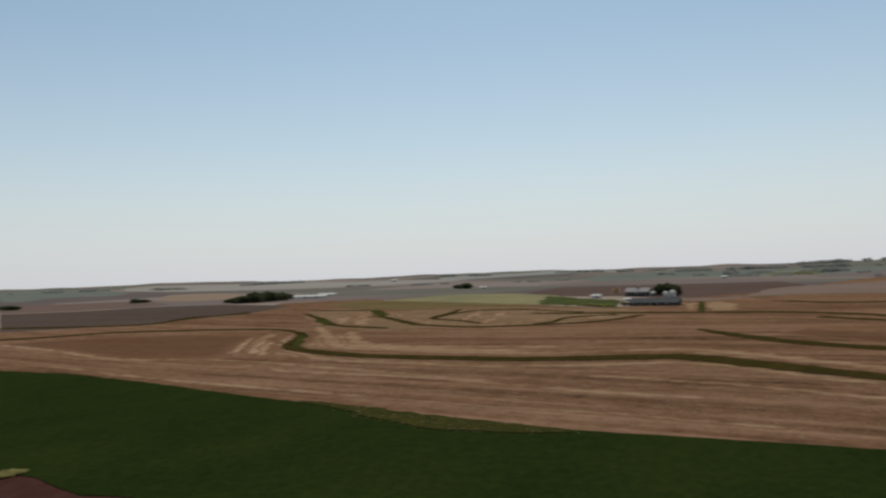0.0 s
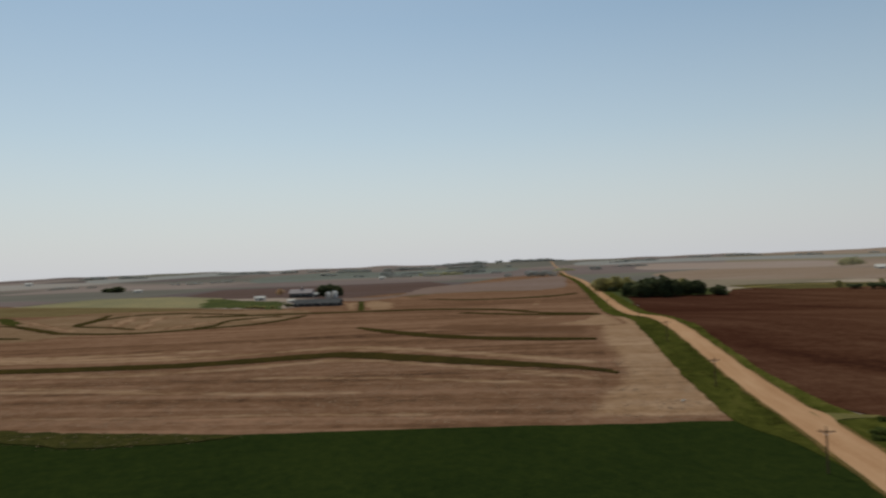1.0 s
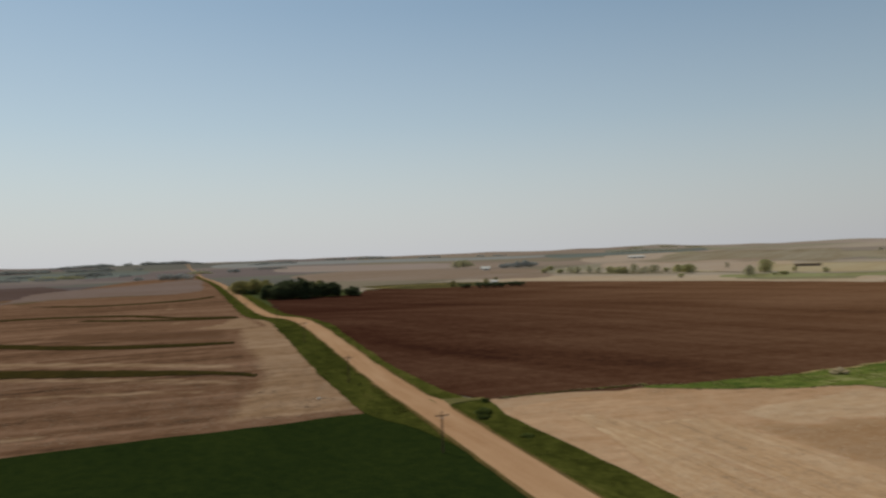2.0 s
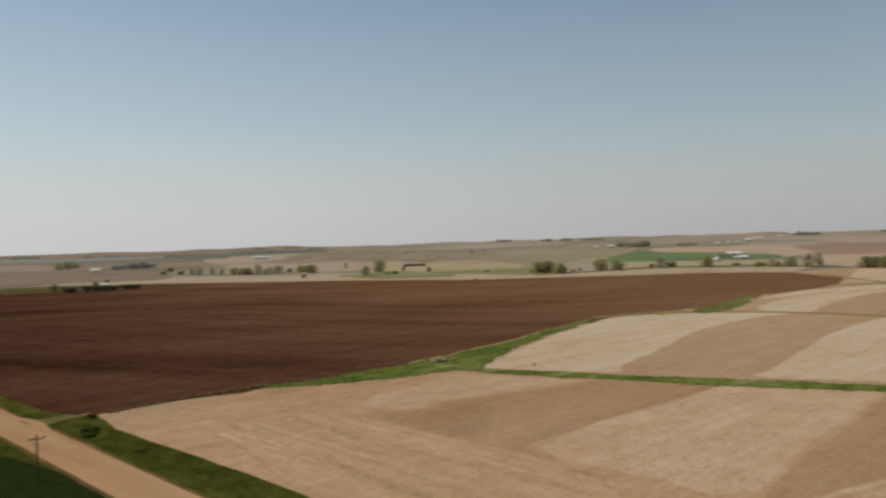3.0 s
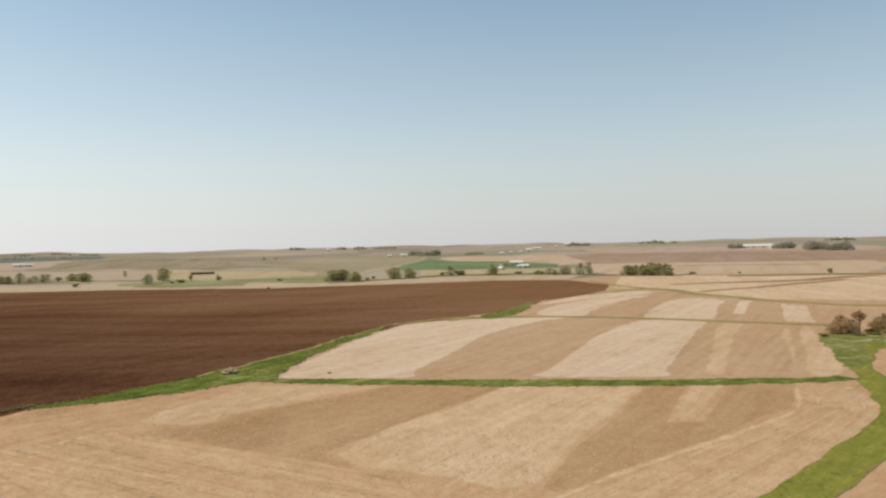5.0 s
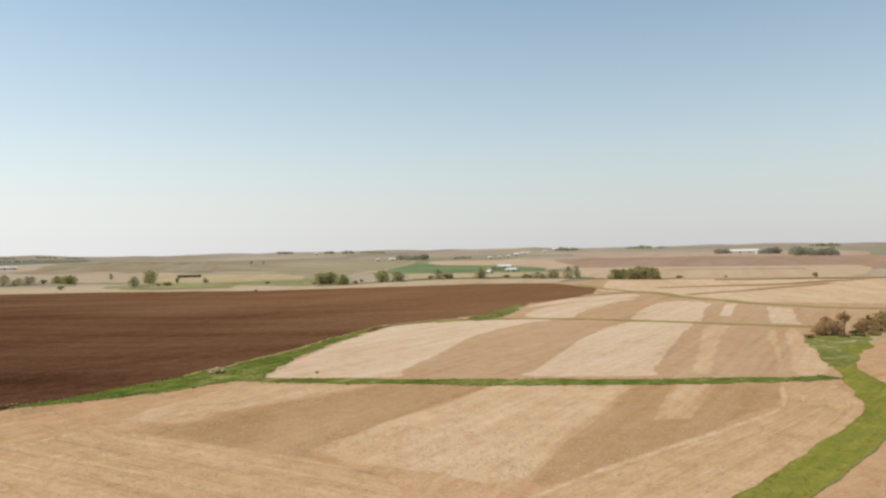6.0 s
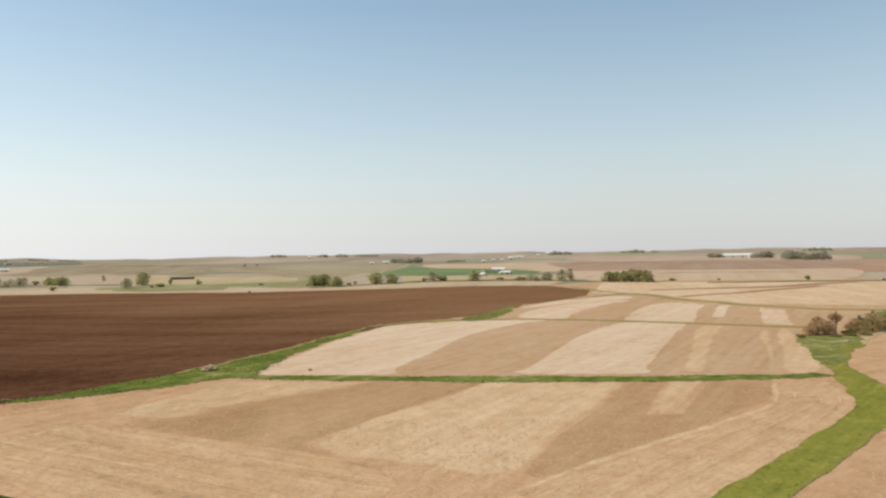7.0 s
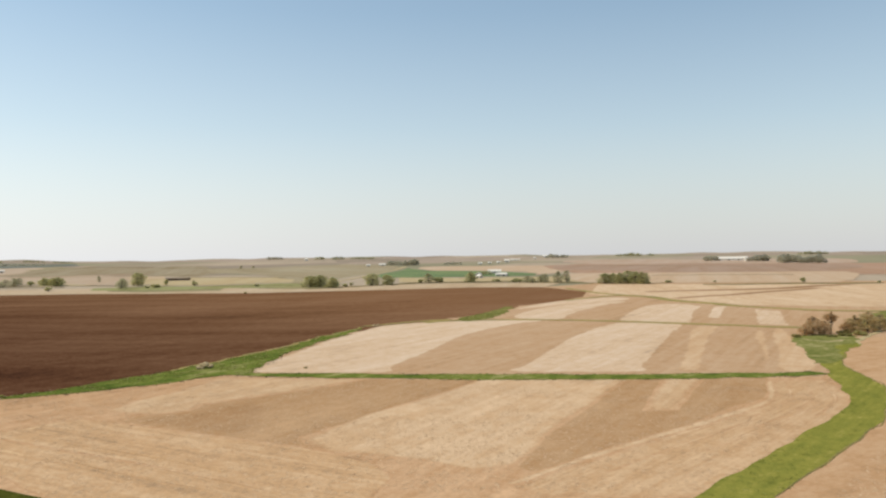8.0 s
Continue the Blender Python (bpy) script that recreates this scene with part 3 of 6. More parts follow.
MAUVE = [(848, 132), (905, -280), (1800, -520), (1688, 373), (1498, 447), (922, 232)]
ROWLINE_A = [(-475, 252), (-403, 245), (-331, 230), (-267, 239), (-201, 230), (-135.3, 218), (-86.4, 207), (-46.1, 205)]
ROWLINE_B = [(-373, 198), (-330, 200), (-255, 189), (-175, 183), (-107.9, 178), (-60.2, 179), (-22.4, 176)]
ROWLINE_C = [(-273, 273), (-222, 254), (-176, 248), (-117.8, 246), (-86.2, 254), (-67, 260), (-45.5, 252), (-8.8, 232), (19.9, 216)]
PALEBAND = [(-265, 292), (-312, 353), (-304, 368), (-283, 356), (-240, 306), (-176, 290), (-100.3, 285), (-74.7, 291), (-28.7, 269), (22.3, 240),
    (25.6, 230), (-0.9, 249), (-72.1, 280), (-98.7, 278), (-167, 273), (-247, 287)]
ZIG_A = [(-280, 257), (-308, 292), (-340, 330)]
ZIG_B = [(-270, 263), (-298, 293), (-324, 326)]
ZIG_C = [(-260, 258), (-284, 284), (-309, 315)]
ZIG_D = [(-282, 295), (-309, 327), (-328, 354)]
STROKE_A = [(-244, 442), (-265, 500), (-287, 563)]
STROKE_B = [(-271, 462), (-293, 521), (-312, 570)]
STROKE_C = [(-246, 518), (-245, 570), (-218, 590), (-172, 584)]
STROKE_D = [(-227, 435), (-223, 487), (-203, 524), (-184, 548)]
STROKE_E = [(-356, 430), (-391, 483), (-419, 545)]
STROKE_F = [(-331, 422), (-363, 474), (-380, 513)]
STROKE_G = [(-382, 534), (-336, 493), (-290, 450)]
STROKE_H = [(-255, 295), (-283, 330), (-309, 365)]
STROKE_I = [(-247, 297), (-272, 329), (-296, 364)]
TERRACE_LINE = [(-310, 487), (-319, 543), (-305, 575), (-264, 578), (-215, 556)]
PATCH_F = [(-145, 580), (-161, 656), (-155, 675), (-134, 578)]
PATCH_G = [(-128, 583), (-146, 666), (-132, 677), (-109, 614), (-107, 579)]
PATCH_H = [(2, 547), (5, 628), (10, 627), (7, 546)]
GREEN_PATCH = [(-132, 573), (-154, 675), (-149, 674), (-127, 572)]
OLIVE_BAND = [(-148, 771), (-80, 785), (27, 778), (38, 712), (18, 669), (-22, 655), (-101, 691)]
BROWN_BAND = [(-39.4, 376), (-2.7, 341), (26.7, 326), (24.9, 295), (-10.9, 305), (-48, 340)]
PALE2 = [(178, 70), (185, 52.9), (191, 35.9), (164, 36.7), (146.7, 37.6), (134.5, 37.7), (125.1, 37.8), (115.8, 36.9), (107, 37.1), (101.6, 41.3), (104.4, 50.9), (104, 59.8), (102.8, 67), (108.3, 74.5), (118.6, 75.2), (131.8, 75.4), (144.3, 72.7), (162, 70.5)]
FRONT_LOW = [(80.8, 142.5), (84.9, 142.2), (88.2, 141), (88, 135), (93.7, 130.2), (101, 128.6), (105.8, 126), (106, 116.9), (105.5, 102.9), (104.5, 90), (103.8, 82), (103.8, 74.9), (102.3, 66.6), (100.2, 57.6), (94.1, 50.5), (83.7, 48.3), (73, 62), (68, 86.9), (70.6, 96.9), (75.2, 109.8), (77.6, 119.1), (80.2, 131.8)]
ROW_E = [(201, 2.7), (180, 2), (167, 4.6), (147, 12.8), (130.5, 20.5), (111.7, 28.5), (96.7, 34.1)]
ROW_E3 = [(201, -10.1), (178, -12.6), (152, -5.3), (127.9, 3.6), (108.7, 11)]
ROW_W = [(88.5, 125.9), (87, 107.2), (85.4, 88.2), (83.2, 66.3)]
RAKED = [(201, 2.4), (181, 1.7), (167, 4.4), (146.6, 12.8), (129.3, 20.3), (110.5, 28.1), (96.2, 33.9), (93.3, 28.3), (100.7, 9.9), (117.5, 4),
    (138.4, -3.1), (163, -12), (175, -14), (193, -12.6), (206, -10.3)]
NWCONTOUR = [(-475, 528), (-469, 577), (-389, 551), (-374, 598), (-333, 608), (-258, 613), (-172, 584), (-165, 551), (-177, 467), (-201, 430),
    (-226, 412), (-263, 413), (-271, 382), (-315, 386), (-344, 395)]
KNOB_A = [(-399, 456), (-404, 469), (-382, 451), (-358, 426), (-358, 418)]
KNOB_B = [(-412, 545), (-425, 569), (-403, 551), (-370, 513), (-359, 493), (-377, 508)]
T3B = [(-162, 535), (-169, 491), (-179, 462), (-203, 436), (-229, 417), (-267, 426), (-291, 437), (-324, 465), (-359, 493), (-375, 498)]
T9 = [(-337, 577), (-323, 532), (-318, 507), (-309, 487), (-295, 477), (-277, 472), (-248, 451)]
T11 = [(-206, 441), (-202, 470), (-208, 505), (-180, 537)]
STROKE_J = [(-370, 469), (-390, 503), (-406, 534)]
STROKE_K = [(-274, 545), (-264, 578), (-250, 594)]
STROKE_L = [(-190, 503), (-186, 528), (-176, 532)]
BROWNFAR = [(824, 1170), (1092, 1450), (1289, 1509), (1187, 1111), (924, 860), (805, 943), (766, 1018)]
OLIVEFAR = [(648, 475), (1016, 738), (1443, 993), (1715, 1053), (1497, 779), (927, 532), (637, 425)]
OLIVEFAR2 = [(873, 1311), (1449, 2172), (1589, 2057), (1298, 1599), (867, 1209)]
TANFAR = [(769, 1047), (779, 913), (837, 822), (597, 587), (563, 660), (548, 746)]
MEADOW2 = [(473, 531), (528, 572), (558, 552), (554, 470), (517, 446), (478, 492)]
TRACK = [(598, 407), (684, 428), (846, 486), (1187, 637), (1456, 743)]
GREENFAR = [(-607, 1642), (-687, 2038), (-707, 2500), (-601, 2678), (-481, 2362), (-486, 1918), (-455, 1488)]
WEDGE = [(-5.4, 375), (6, 445), (46, 453), (41.6, 329), (27.9, 324), (10.8, 340)]
KNOB_C = [(-279, 299), (-309, 335), (-320, 353), (-312, 347), (-284, 313), (-260, 284)]
WEEDS = [(-153, 167), (-129.6, 166), (-100.6, 162), (-81.5, 160), (-65.5, 159), (-64.7, 157), (-77, 151), (-92.3, 148.3), (-109.9, 152),
    (-132.6, 160)]
HEDGE_A = [(495, 744), (507, 691), (526, 649), (540, 594)]
HEDGE_B = [(767, 1032), (779, 913), (837, 822)]
HEDGE_C = [(758, 705), (750, 637), (763, 554)]
HEDGE_D = [(560, 510), (586, 470), (602, 428)]
HEDGE_E = [(1235, 1540), (1382, 1497), (1391, 1249), (1232, 930)]
HEDGE_G = [(860, 131), (879, 71), (878, -12)]
HEDGE_H = [(1490, 374), (1536, 229), (1369, 24)]
HEDGE_I = [(399, 887), (428, 809), (461, 701), (505, 623)]
HEDGE_J = [(597, 374), (652, 331), (693, 264), (699, 176)]
LOOP_A = [(-354, 406), (-297, 349), (-252, 303), (-223, 286), (-179, 280), (-153, 277), (-131.7, 276), (-96.8, 282), (-74, 289), (-48.3, 278),
    (-9.5, 258), (20.8, 240)]
LOOP_B = [(-302, 378), (-268, 337), (-238, 308), (-201, 297), (-162, 295), (-125.1, 295)]
LOOP_C = [(-350, 361), (-327, 328), (-289, 283), (-263, 260)]
LOOP_D = [(-274, 288), (-235, 261), (-195, 247), (-139.1, 243), (-117.2, 245), (-89.7, 252), (-66.7, 259), (-45.3, 251), (-17.2, 237), (6.5, 227)]
LOOP_E = [(-240, 228), (-208, 219), (-180, 217), (-138.6, 216), (-95.6, 207)]
LOOP_F = [(-98.2, 231), (-68.5, 229), (-40.8, 224), (-8.3, 215), (11.2, 209)]
PLOW_EDGE = [(177, 680), (221, 707), (267, 702)]
P1_CORE = [(106.7, 116.9), (112.8, 117.5), (120, 111.4), (125.9, 113.5), (132.4, 108.9), (132.4, 98.1), (119.2, 91.2), (111.5, 87.9), (104.7, 86.4), (105.3, 95.9)]
UPBAND = [(157, 136), (169, 97.9), (155, 101.1), (144.7, 105.5), (132.7, 111.4), (126.3, 113.9), (120, 111.4), (112.8, 117.5), (112.8, 129.5), (127.1, 132.1), (142.2, 132.6)]

E_RIDGE = [(1729, 2665), (1618, 2288), (1642, 2128), (1695, 2036), (1501, 1946), (1250, 1768), (1212, 1869)]
E_PINK = [(1184, 1826), (1256, 1733), (1220, 1563), (985, 1343), (878, 1258), (851, 1314)]
E_OLIVE = [(860, 1233), (988, 1330), (1223, 1547), (1369, 1603), (1446, 1525), (1361, 1254), (1210, 995), (959, 835), (790, 738), (964, 1017), (912, 1054), (809, 1049)]
E_SMEAR = [(1029, 1368), (1128, 1445), (1267, 1542)]
E_TAN = [(752, 1160), (780, 1013), (881, 1019), (759, 812), (567, 610), (549, 704), (515, 795)]
E_CREAM = [(613, 647), (708, 699), (764, 704), (768, 595), (708, 529), (636, 493), (585, 518), (566, 567)]
E_GREEN = [(505, 578), (527, 556), (570, 511), (632, 461), (589, 417), (538, 476), (479, 540)]
E_MAUVE = [(1204, 1079), (1380, 1134), (1608, 1102), (1626, 944), (1399, 731), (1200, 674), (877, 528), (725, 466), (722, 527), (808, 608), (933, 745)]
E_BAND_A = [(1300, 1000), (1360, 962), (1315, 866)]
E_BAND_B = [(859, 759), (906, 745), (922, 704)]
E_BAND_C = [(1301, 1563), (1744, 1838), (1894, 1744)]
E_PINKTOP = [(1417, 687), (1478, 584), (1479, 403), (1023, 279), (869, 279), (1048, 340), (1121, 444), (1168, 534)]
E_DARKMAUVE = [(1511, 418), (1560, 308), (1653, 155), (1616, -110), (1114, -76), (972, 92), (1063, 172), (1195, 326)]
E_PALEMAUVE = [(2114, 560), (2233, 361), (2064, 62), (1983, -135), (1767, -120), (1727, 162), (1630, 382)]
E_TANPINK = [(914, 242), (950, 154), (971, 29), (975, -66), (741, -50), (719, 68), (703, 165)]
N_BROWN = [(313, 1455), (406, 1424), (469, 1217), (521, 1028), (422, 775), (373, 711), (294, 780), (220, 836), (170, 931), (205, 1258)]
N_PINK = [(305, 2018), (449, 1961), (637, 1801), (630, 1601), (503, 1362), (349, 1482), (238, 1643)]
N_BLUE = [(192, 2570), (491, 2506), (799, 2364), (1075, 2120), (1162, 2132), (1018, 1868), (700, 1980), (410, 2096), (165, 2211)]
N_OLIVE = [(186, 729), (246, 731), (282, 718), (317, 676), (270, 646), (213, 661)]
N_GREEN = [(1162, 2132), (1271, 1903), (1576, 2014), (1674, 2013), (1404, 1689), (1131, 1641), (909, 1612)]
N_TAN = [(895, 1480), (1002, 1430), (1212, 1574), (915, 1246), (770, 1232)]
N_SLOPE = [(974, 1305), (1218, 1465), (1436, 1488), (1569, 1407), (1126, 1010), (1017, 1055), (904, 1122)]
W_EDGE = [(-619, 329), (-569, 355), (-523, 388), (-533, 441), (-539, 519)]
W_DARK = [(-2358, 1262), (-2402, 1480), (-1846, 1309), (-1624, 1144), (-1638, 996), (-1579, 845)]
W_BROWN = [(-1439, 1144), (-1244, 1167), (-890, 812), (-997, 782)]
W_BLUE = [(-2296, 1730), (-1946, 2045), (-1130, 1829), (-1039, 1681), (-1212, 1475), (-1445, 1318), (-1978, 1412)]
W_TEAL = [(-730, 1977), (-640, 2387), (-284, 2407), (-56, 2399), (-44, 1872), (-257, 1711), (-417, 1644), (-560, 1549)]
W_GREY = [(-1344, 2250), (-1315, 2894), (-1081, 3288), (-915, 2784), (-1018, 2240), (-1063, 1778)]
W_MAUVE = [(-192, 728), (-132, 747), (-119, 910), (-28, 1074), (53, 1306), (41, 841), (30, 769), (-55, 776), (-115, 748), (-153, 684)]
W_OLIVE = [(-112, 706), (-94, 757), (-54, 766), (2, 765), (46, 802), (43, 725), (2, 674), (-47, 659), (-101, 687)]
W_PALE = [(-4, 393), (20, 451), (35, 436), (21, 350), (0, 353)]

RANK = [(300, -3.5), (315, -8.5), (321, -17), (320, -25), (296, -23.5), (280, -16.5), (249, -16), (237, -11), (236, -8.6), (258, -7.3)]


def ROAD_X(y):
    """The middle of the road: straight, but for a slight bend near the crop."""
    return 55.0 + 0.012 * y - 2.9 * (1 - ease(y, 70, 165))


def spline(pts, closed=False, step=None):
    """Catmull-Rom through the points, cut into short runs that grow with the distance from the centre."""
    p = [np.array(q, float) for q in pts]
    n = len(p)
    out = []
    for i in range(n if closed else n - 1):
        a, b, c, d = (p[(i + k) % n] if closed else p[min(max(i + k, 0), n - 1)] for k in (-1, 0, 1, 2))
        runs = max(1, int(np.linalg.norm(c - b) / (step or max(2.5, 0.012 * np.linalg.norm(b)))))
        for k in range(runs):
            u = k / runs
            out.append(0.5 * (2 * b + (c - a) * u + (2 * a - 5 * b + 4 * c - d) * u * u + (3 * b - a - 3 * c + d) * u ** 3))
    if not closed:
        out.append(p[-1])
    return np.array(out)


def straight(pts):
    """The outline with straight sides, cut into short runs."""
    p = [np.array(q, float) for q in pts]
    out = []
    for b, c in zip(p, p[1:] + p[:1]):
        runs = max(1, int(np.linalg.norm(c - b) / max(2.5, 0.012 * np.linalg.norm(b))))
        out += [b + (c - b) * k / runs for k in range(runs)]
    return np.array(out)


def ragged(line, amount=0.5):
    """Small wobbles of an edge that machines and weeds left."""
    k = amount * np.clip(np.hypot(line[:, 0], line[:, 1]) / 150, 0.6, 3)
    wob = np.array([[noise.noise((x / 7, y / 7, 0.3)), noise.noise((x / 7, y / 7, 7.9))] for x, y in line])
    return line + wob * k[:, None]


def band(center, widths):
    """The outline of a strip along a line, and the line itself."""
    c = spline(center)
    d = np.gradient(c, axis=0)
    d /= np.linalg.norm(d, axis=1)[:, None] + 1e-9
    nrm = np.stack([-d[:, 1], d[:, 0]], 1)
    w = np.interp(np.linspace(0, 1, len(c)), np.linspace(0, 1, len(widths)), widths)[:, None] / 2
    return np.concatenate([c + nrm * w, (c - nrm * w)[::-1]]), c


REGIONS = []  # name, label, category, outline, material, lift, crown, crest line, width of a soft rim


def region(name, label, category, outline, material, lift=0.06, rough_edge=0.5, curved=False, soft=0.0):
    line = spline(outline, True) if curved else straight(outline)
    REGIONS.append((name, label, category, ragged(line, rough_edge), material, lift, 0.0, None, soft))


def strip(name, label, category, center, widths, material, lift=0.25, crown=0.0, rough_edge=0.6, soft=0.0):
    line, c = band(center, widths)
    REGIONS.append((name, label, category, ragged(line, rough_edge), material, lift, crown, c, soft))


region("far_fields_north", "dark bare fields on the northern hills", "field",
       [(-4700, 500), (-900, 430), (-620, 700), (-200, 820), (70, 700), (190, 1000), (480, 1900), (1150, 4600), (560, 4750), (-900, 4750), (-2400, 4150), (-3900, 2800)], M_GROUND_NORTH, 0.05)
region("far_fields_north_east", "haze-greyed bare fields beyond the windbreak", "field",
       [(75, 705), (190, 1000), (480, 1900), (1150, 4600), (2700, 3900), (1350, 1900), (620, 1050), (330, 770), (150, 690)], M_GROUND_MID, 0.06)
region("stubble_field_east", "pale tan disked stubble field beside the road", "field",
       [(64, 166), (300, 172), (620, 200), (740, 130), (760, -420), (52, -420), (58, 60)], M_STRIPE, 0.12)
region("bare_field_west", "reddish bare soil beside the green crop", "field",
       CROP_SW + [(-60, 40), (-40, -300), (-900, -300), (-900, 260), (-420, 205)], M_RED)
region("stubble_field_north_west", "brown corn stubble field with grassed terraces", "field",
       [(50, 166), (52, 300), (54, 500), (56, 800), (66, 1600)] + NW_FAR[::-1] + [(-640, 290), (-560, 210)] + CROP_NORTH, M_STUBBLE_NW, 0.08)
region("green_crop_field", "dark green spring crop field, dense and even", "field",
       CROP_NORTH[:-1] + [(43.5, 166), (49.5, 150), (51, 120), (50, 60), (48, -200), (-60, -200), (-100, 40)] + CROP_SW[::-1] + [(-420, 205)], M_CROP, 0.2, 0.7)
region("bare_field_far_west", "dark grey-brown bare field", "field", DARKWEST, M_DARKWEST)
region("soil_field_west", "pinkish bare soil field", "field", PINK, M_PINK)
region("bare_field_by_farm", "dark purplish bare field behind the farmstead", "field", PURPLE, M_PURPLE)
region("olive_contour_field", "olive-brown contour strip of thin cover", "field", OLIVE, M_OLIVE, 0.08, soft=14)
region("farmyard_lawn_by_road", "green yard round the roadside windbreak", "lawn", [(58, 520), (100, 520), (165, 612), (170, 650), (150, 770), (64, 770)], M_YARD, 0.14)
region("pasture", "yellowish green pasture beside the farmstead", "field", PASTURE, M_PASTURE, 0.12)
region("farmyard_lawn", "green farmyard grass round the barns", "lawn", YARD, M_YARD, 0.14, 4.0)
region("tilled_contour", "dark tilled contour patch in the stubble", "field", TILLED, M_TILLED, 0.08, 0.8, soft=14)
region("field_headland", "lighter stubble headland along the road", "field", [(-3, 373), (17, 428), (52, 415), (53, 330), (53, 244), (53, 170), (30, 168.5), (8, 170), (14, 190), (25, 227), (24, 283), (27, 326)], M_HEAD, 0.08, 1.0, soft=7)
region("tilled_contour", "darker tilled contour strip in the stubble", "field", BROWN_BAND, M_TILLED, 0.08, 0.8, soft=6)
region("olive_contour_field", "olive-brown contour strip of thin cover", "field", OLIVE_BAND, M_BROWNBAND, 0.08, soft=8)
region("field_headland", "lighter stubble band above the terrace", "field", PALEBAND, M_HEAD, 0.08, 1.2, soft=6)
region("contour_stubble", "greyish stubble between the contour terraces", "field", NWCONTOUR, M_CONTOUR, 0.08, 1.5, True, soft=9)
region("field_headland", "pale wedge of stubble beside the road", "field", WEDGE, M_PALE_NW, 0.08, 1.0, soft=4)
for line in (PATCH_F, PATCH_G, PATCH_H):
    region("pale_contour_patch", "pale dry patch between the contour terraces", "field patch", line, M_PALE_NW, 0.08, 1.5, True, soft=5)
region("green_patch", "small green patch in the stubble", "grass patch", GREEN_PATCH, M_TERRACE_GREEN, 0.25)
for line, widths in ((ROWLINE_A, [3, 4, 3, 4, 3]), (ROWLINE_B, [2.2, 3, 2, 3]), (ROWLINE_C, [3, 4, 3.5, 3, 4, 3])):
    strip("residue_row", "pale line of dry stalks along the contour", "residue row", line, [w * 1.9 for w in widths], M_PALE_NW, 0.08, 0.0, 1.5, soft=3.0)
for line in (STROKE_A, STROKE_B, STROKE_C, STROKE_D, STROKE_E, STROKE_F, STROKE_G, STROKE_H, STROKE_I, STROKE_J, STROKE_K, STROKE_L):
    strip("residue_row", "pale curved strip of dry stalks between terraces", "residue row", line, [6, 10, 9, 6], M_PALE_NW, 0.08, 0.0, 2.5, soft=3.0)
for line, widths in ((LOOP_A, [6, 9, 7, 6, 6, 6, 7, 6, 5]), (LOOP_B, [6, 9, 7, 5]), (LOOP_C, [5, 8, 8, 5]), (LOOP_D, [4, 6, 5, 5, 6, 5, 4]), (LOOP_E, [3, 5, 4, 5, 3]), (LOOP_F, [3, 4, 5, 3])):
    strip("residue_row", "pale line of dry stalks along the contour", "residue row", line, [w * 1.3 for w in widths], M_PALE_NW, 0.08, 0.0, 1.5, soft=2.6)
for line in (ZIG_A, ZIG_B, ZIG_C, ZIG_D):
    strip("residue_row", "pale bent strip of dry stalks", "residue row", line, [4, 6, 4], M_PALE_BRIGHT, 0.08, 0.0, 1.2, soft=1.8)
for line, widths, stuff in ((T1, [2, 9, 11, 11, 11, 11, 11, 8, 6, 7, 8, 7], M_TERRACE), (T2, [3, 8, 9, 8, 3], M_TERRACE), (T3, [9, 9, 10, 11, 10, 9], M_TERRACE),
                            (T3B, [5, 5.5, 7, 8, 8, 6], M_TERRACE), (T3C, [6, 9, 9, 7], M_TERRACE), (T4, [8, 10, 9, 6], M_TERRACE),
                            (T5, [4, 6.5, 8, 7, 5], M_TERRACE), (T9, [4, 6, 5, 5, 4], M_TERRACE), (T11, [4, 5, 5, 4], M_TERRACE), (T6, [7, 8, 8, 7], M_TERRACE), (TERRACE_LINE, [3.5, 5, 5, 4], M_TERRACE), (T8, [5, 6, 5], M_TERRACE)):
    strip("terrace_strip", "grassed terrace ridge curving along the contour", "terrace", line, widths, stuff, 0.25, 0.6, 0.7)
for line in (KNOB_A, KNOB_B, KNOB_C):
    region("terrace_knob", "green grassy knob at the end of a terrace", "grass patch", line, M_TERRACE_GREEN, 0.25, 1.5, True)
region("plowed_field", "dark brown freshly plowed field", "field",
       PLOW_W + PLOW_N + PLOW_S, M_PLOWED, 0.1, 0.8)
region("tan_field", "tan stubble strip beyond the plowed field", "field", PLOW_N[4:11] + TANSTRIP_TOP[::-1], M_TAN, 0.07)
region("far_hay_field", "greenish cover on a distant slope", "field", GREENFAR, M_GREENFAR, 0.08)
region("brown_hill_field", "brown bare field on the eastern hills", "field", BROWNFAR, M_BROWNFAR, 0.08)
for line in (OLIVEFAR, OLIVEFAR2):
    region("olive_hill_field", "olive-tan pasture on the eastern slope", "field", line, M_OLIVEFAR, 0.08)
region("tan_field", "tan stubble behind the creek trees", "field", TANFAR, M_TAN, 0.08)
region("creek_meadow", "pale green meadow beside the creek trees", "field", MEADOW2, M_PASTURE, 0.12)
region("cream_field", "cream-coloured dry grass field", "field", CREAM, M_CREAM)
region("cream_field_by_creek", "pale dry field behind the creek trees", "field", CREAM2, M_CREAM)
region("creek_meadow", "green meadow beside the creek trees", "field", GREENVALLEY, M_PASTURE, 0.12)
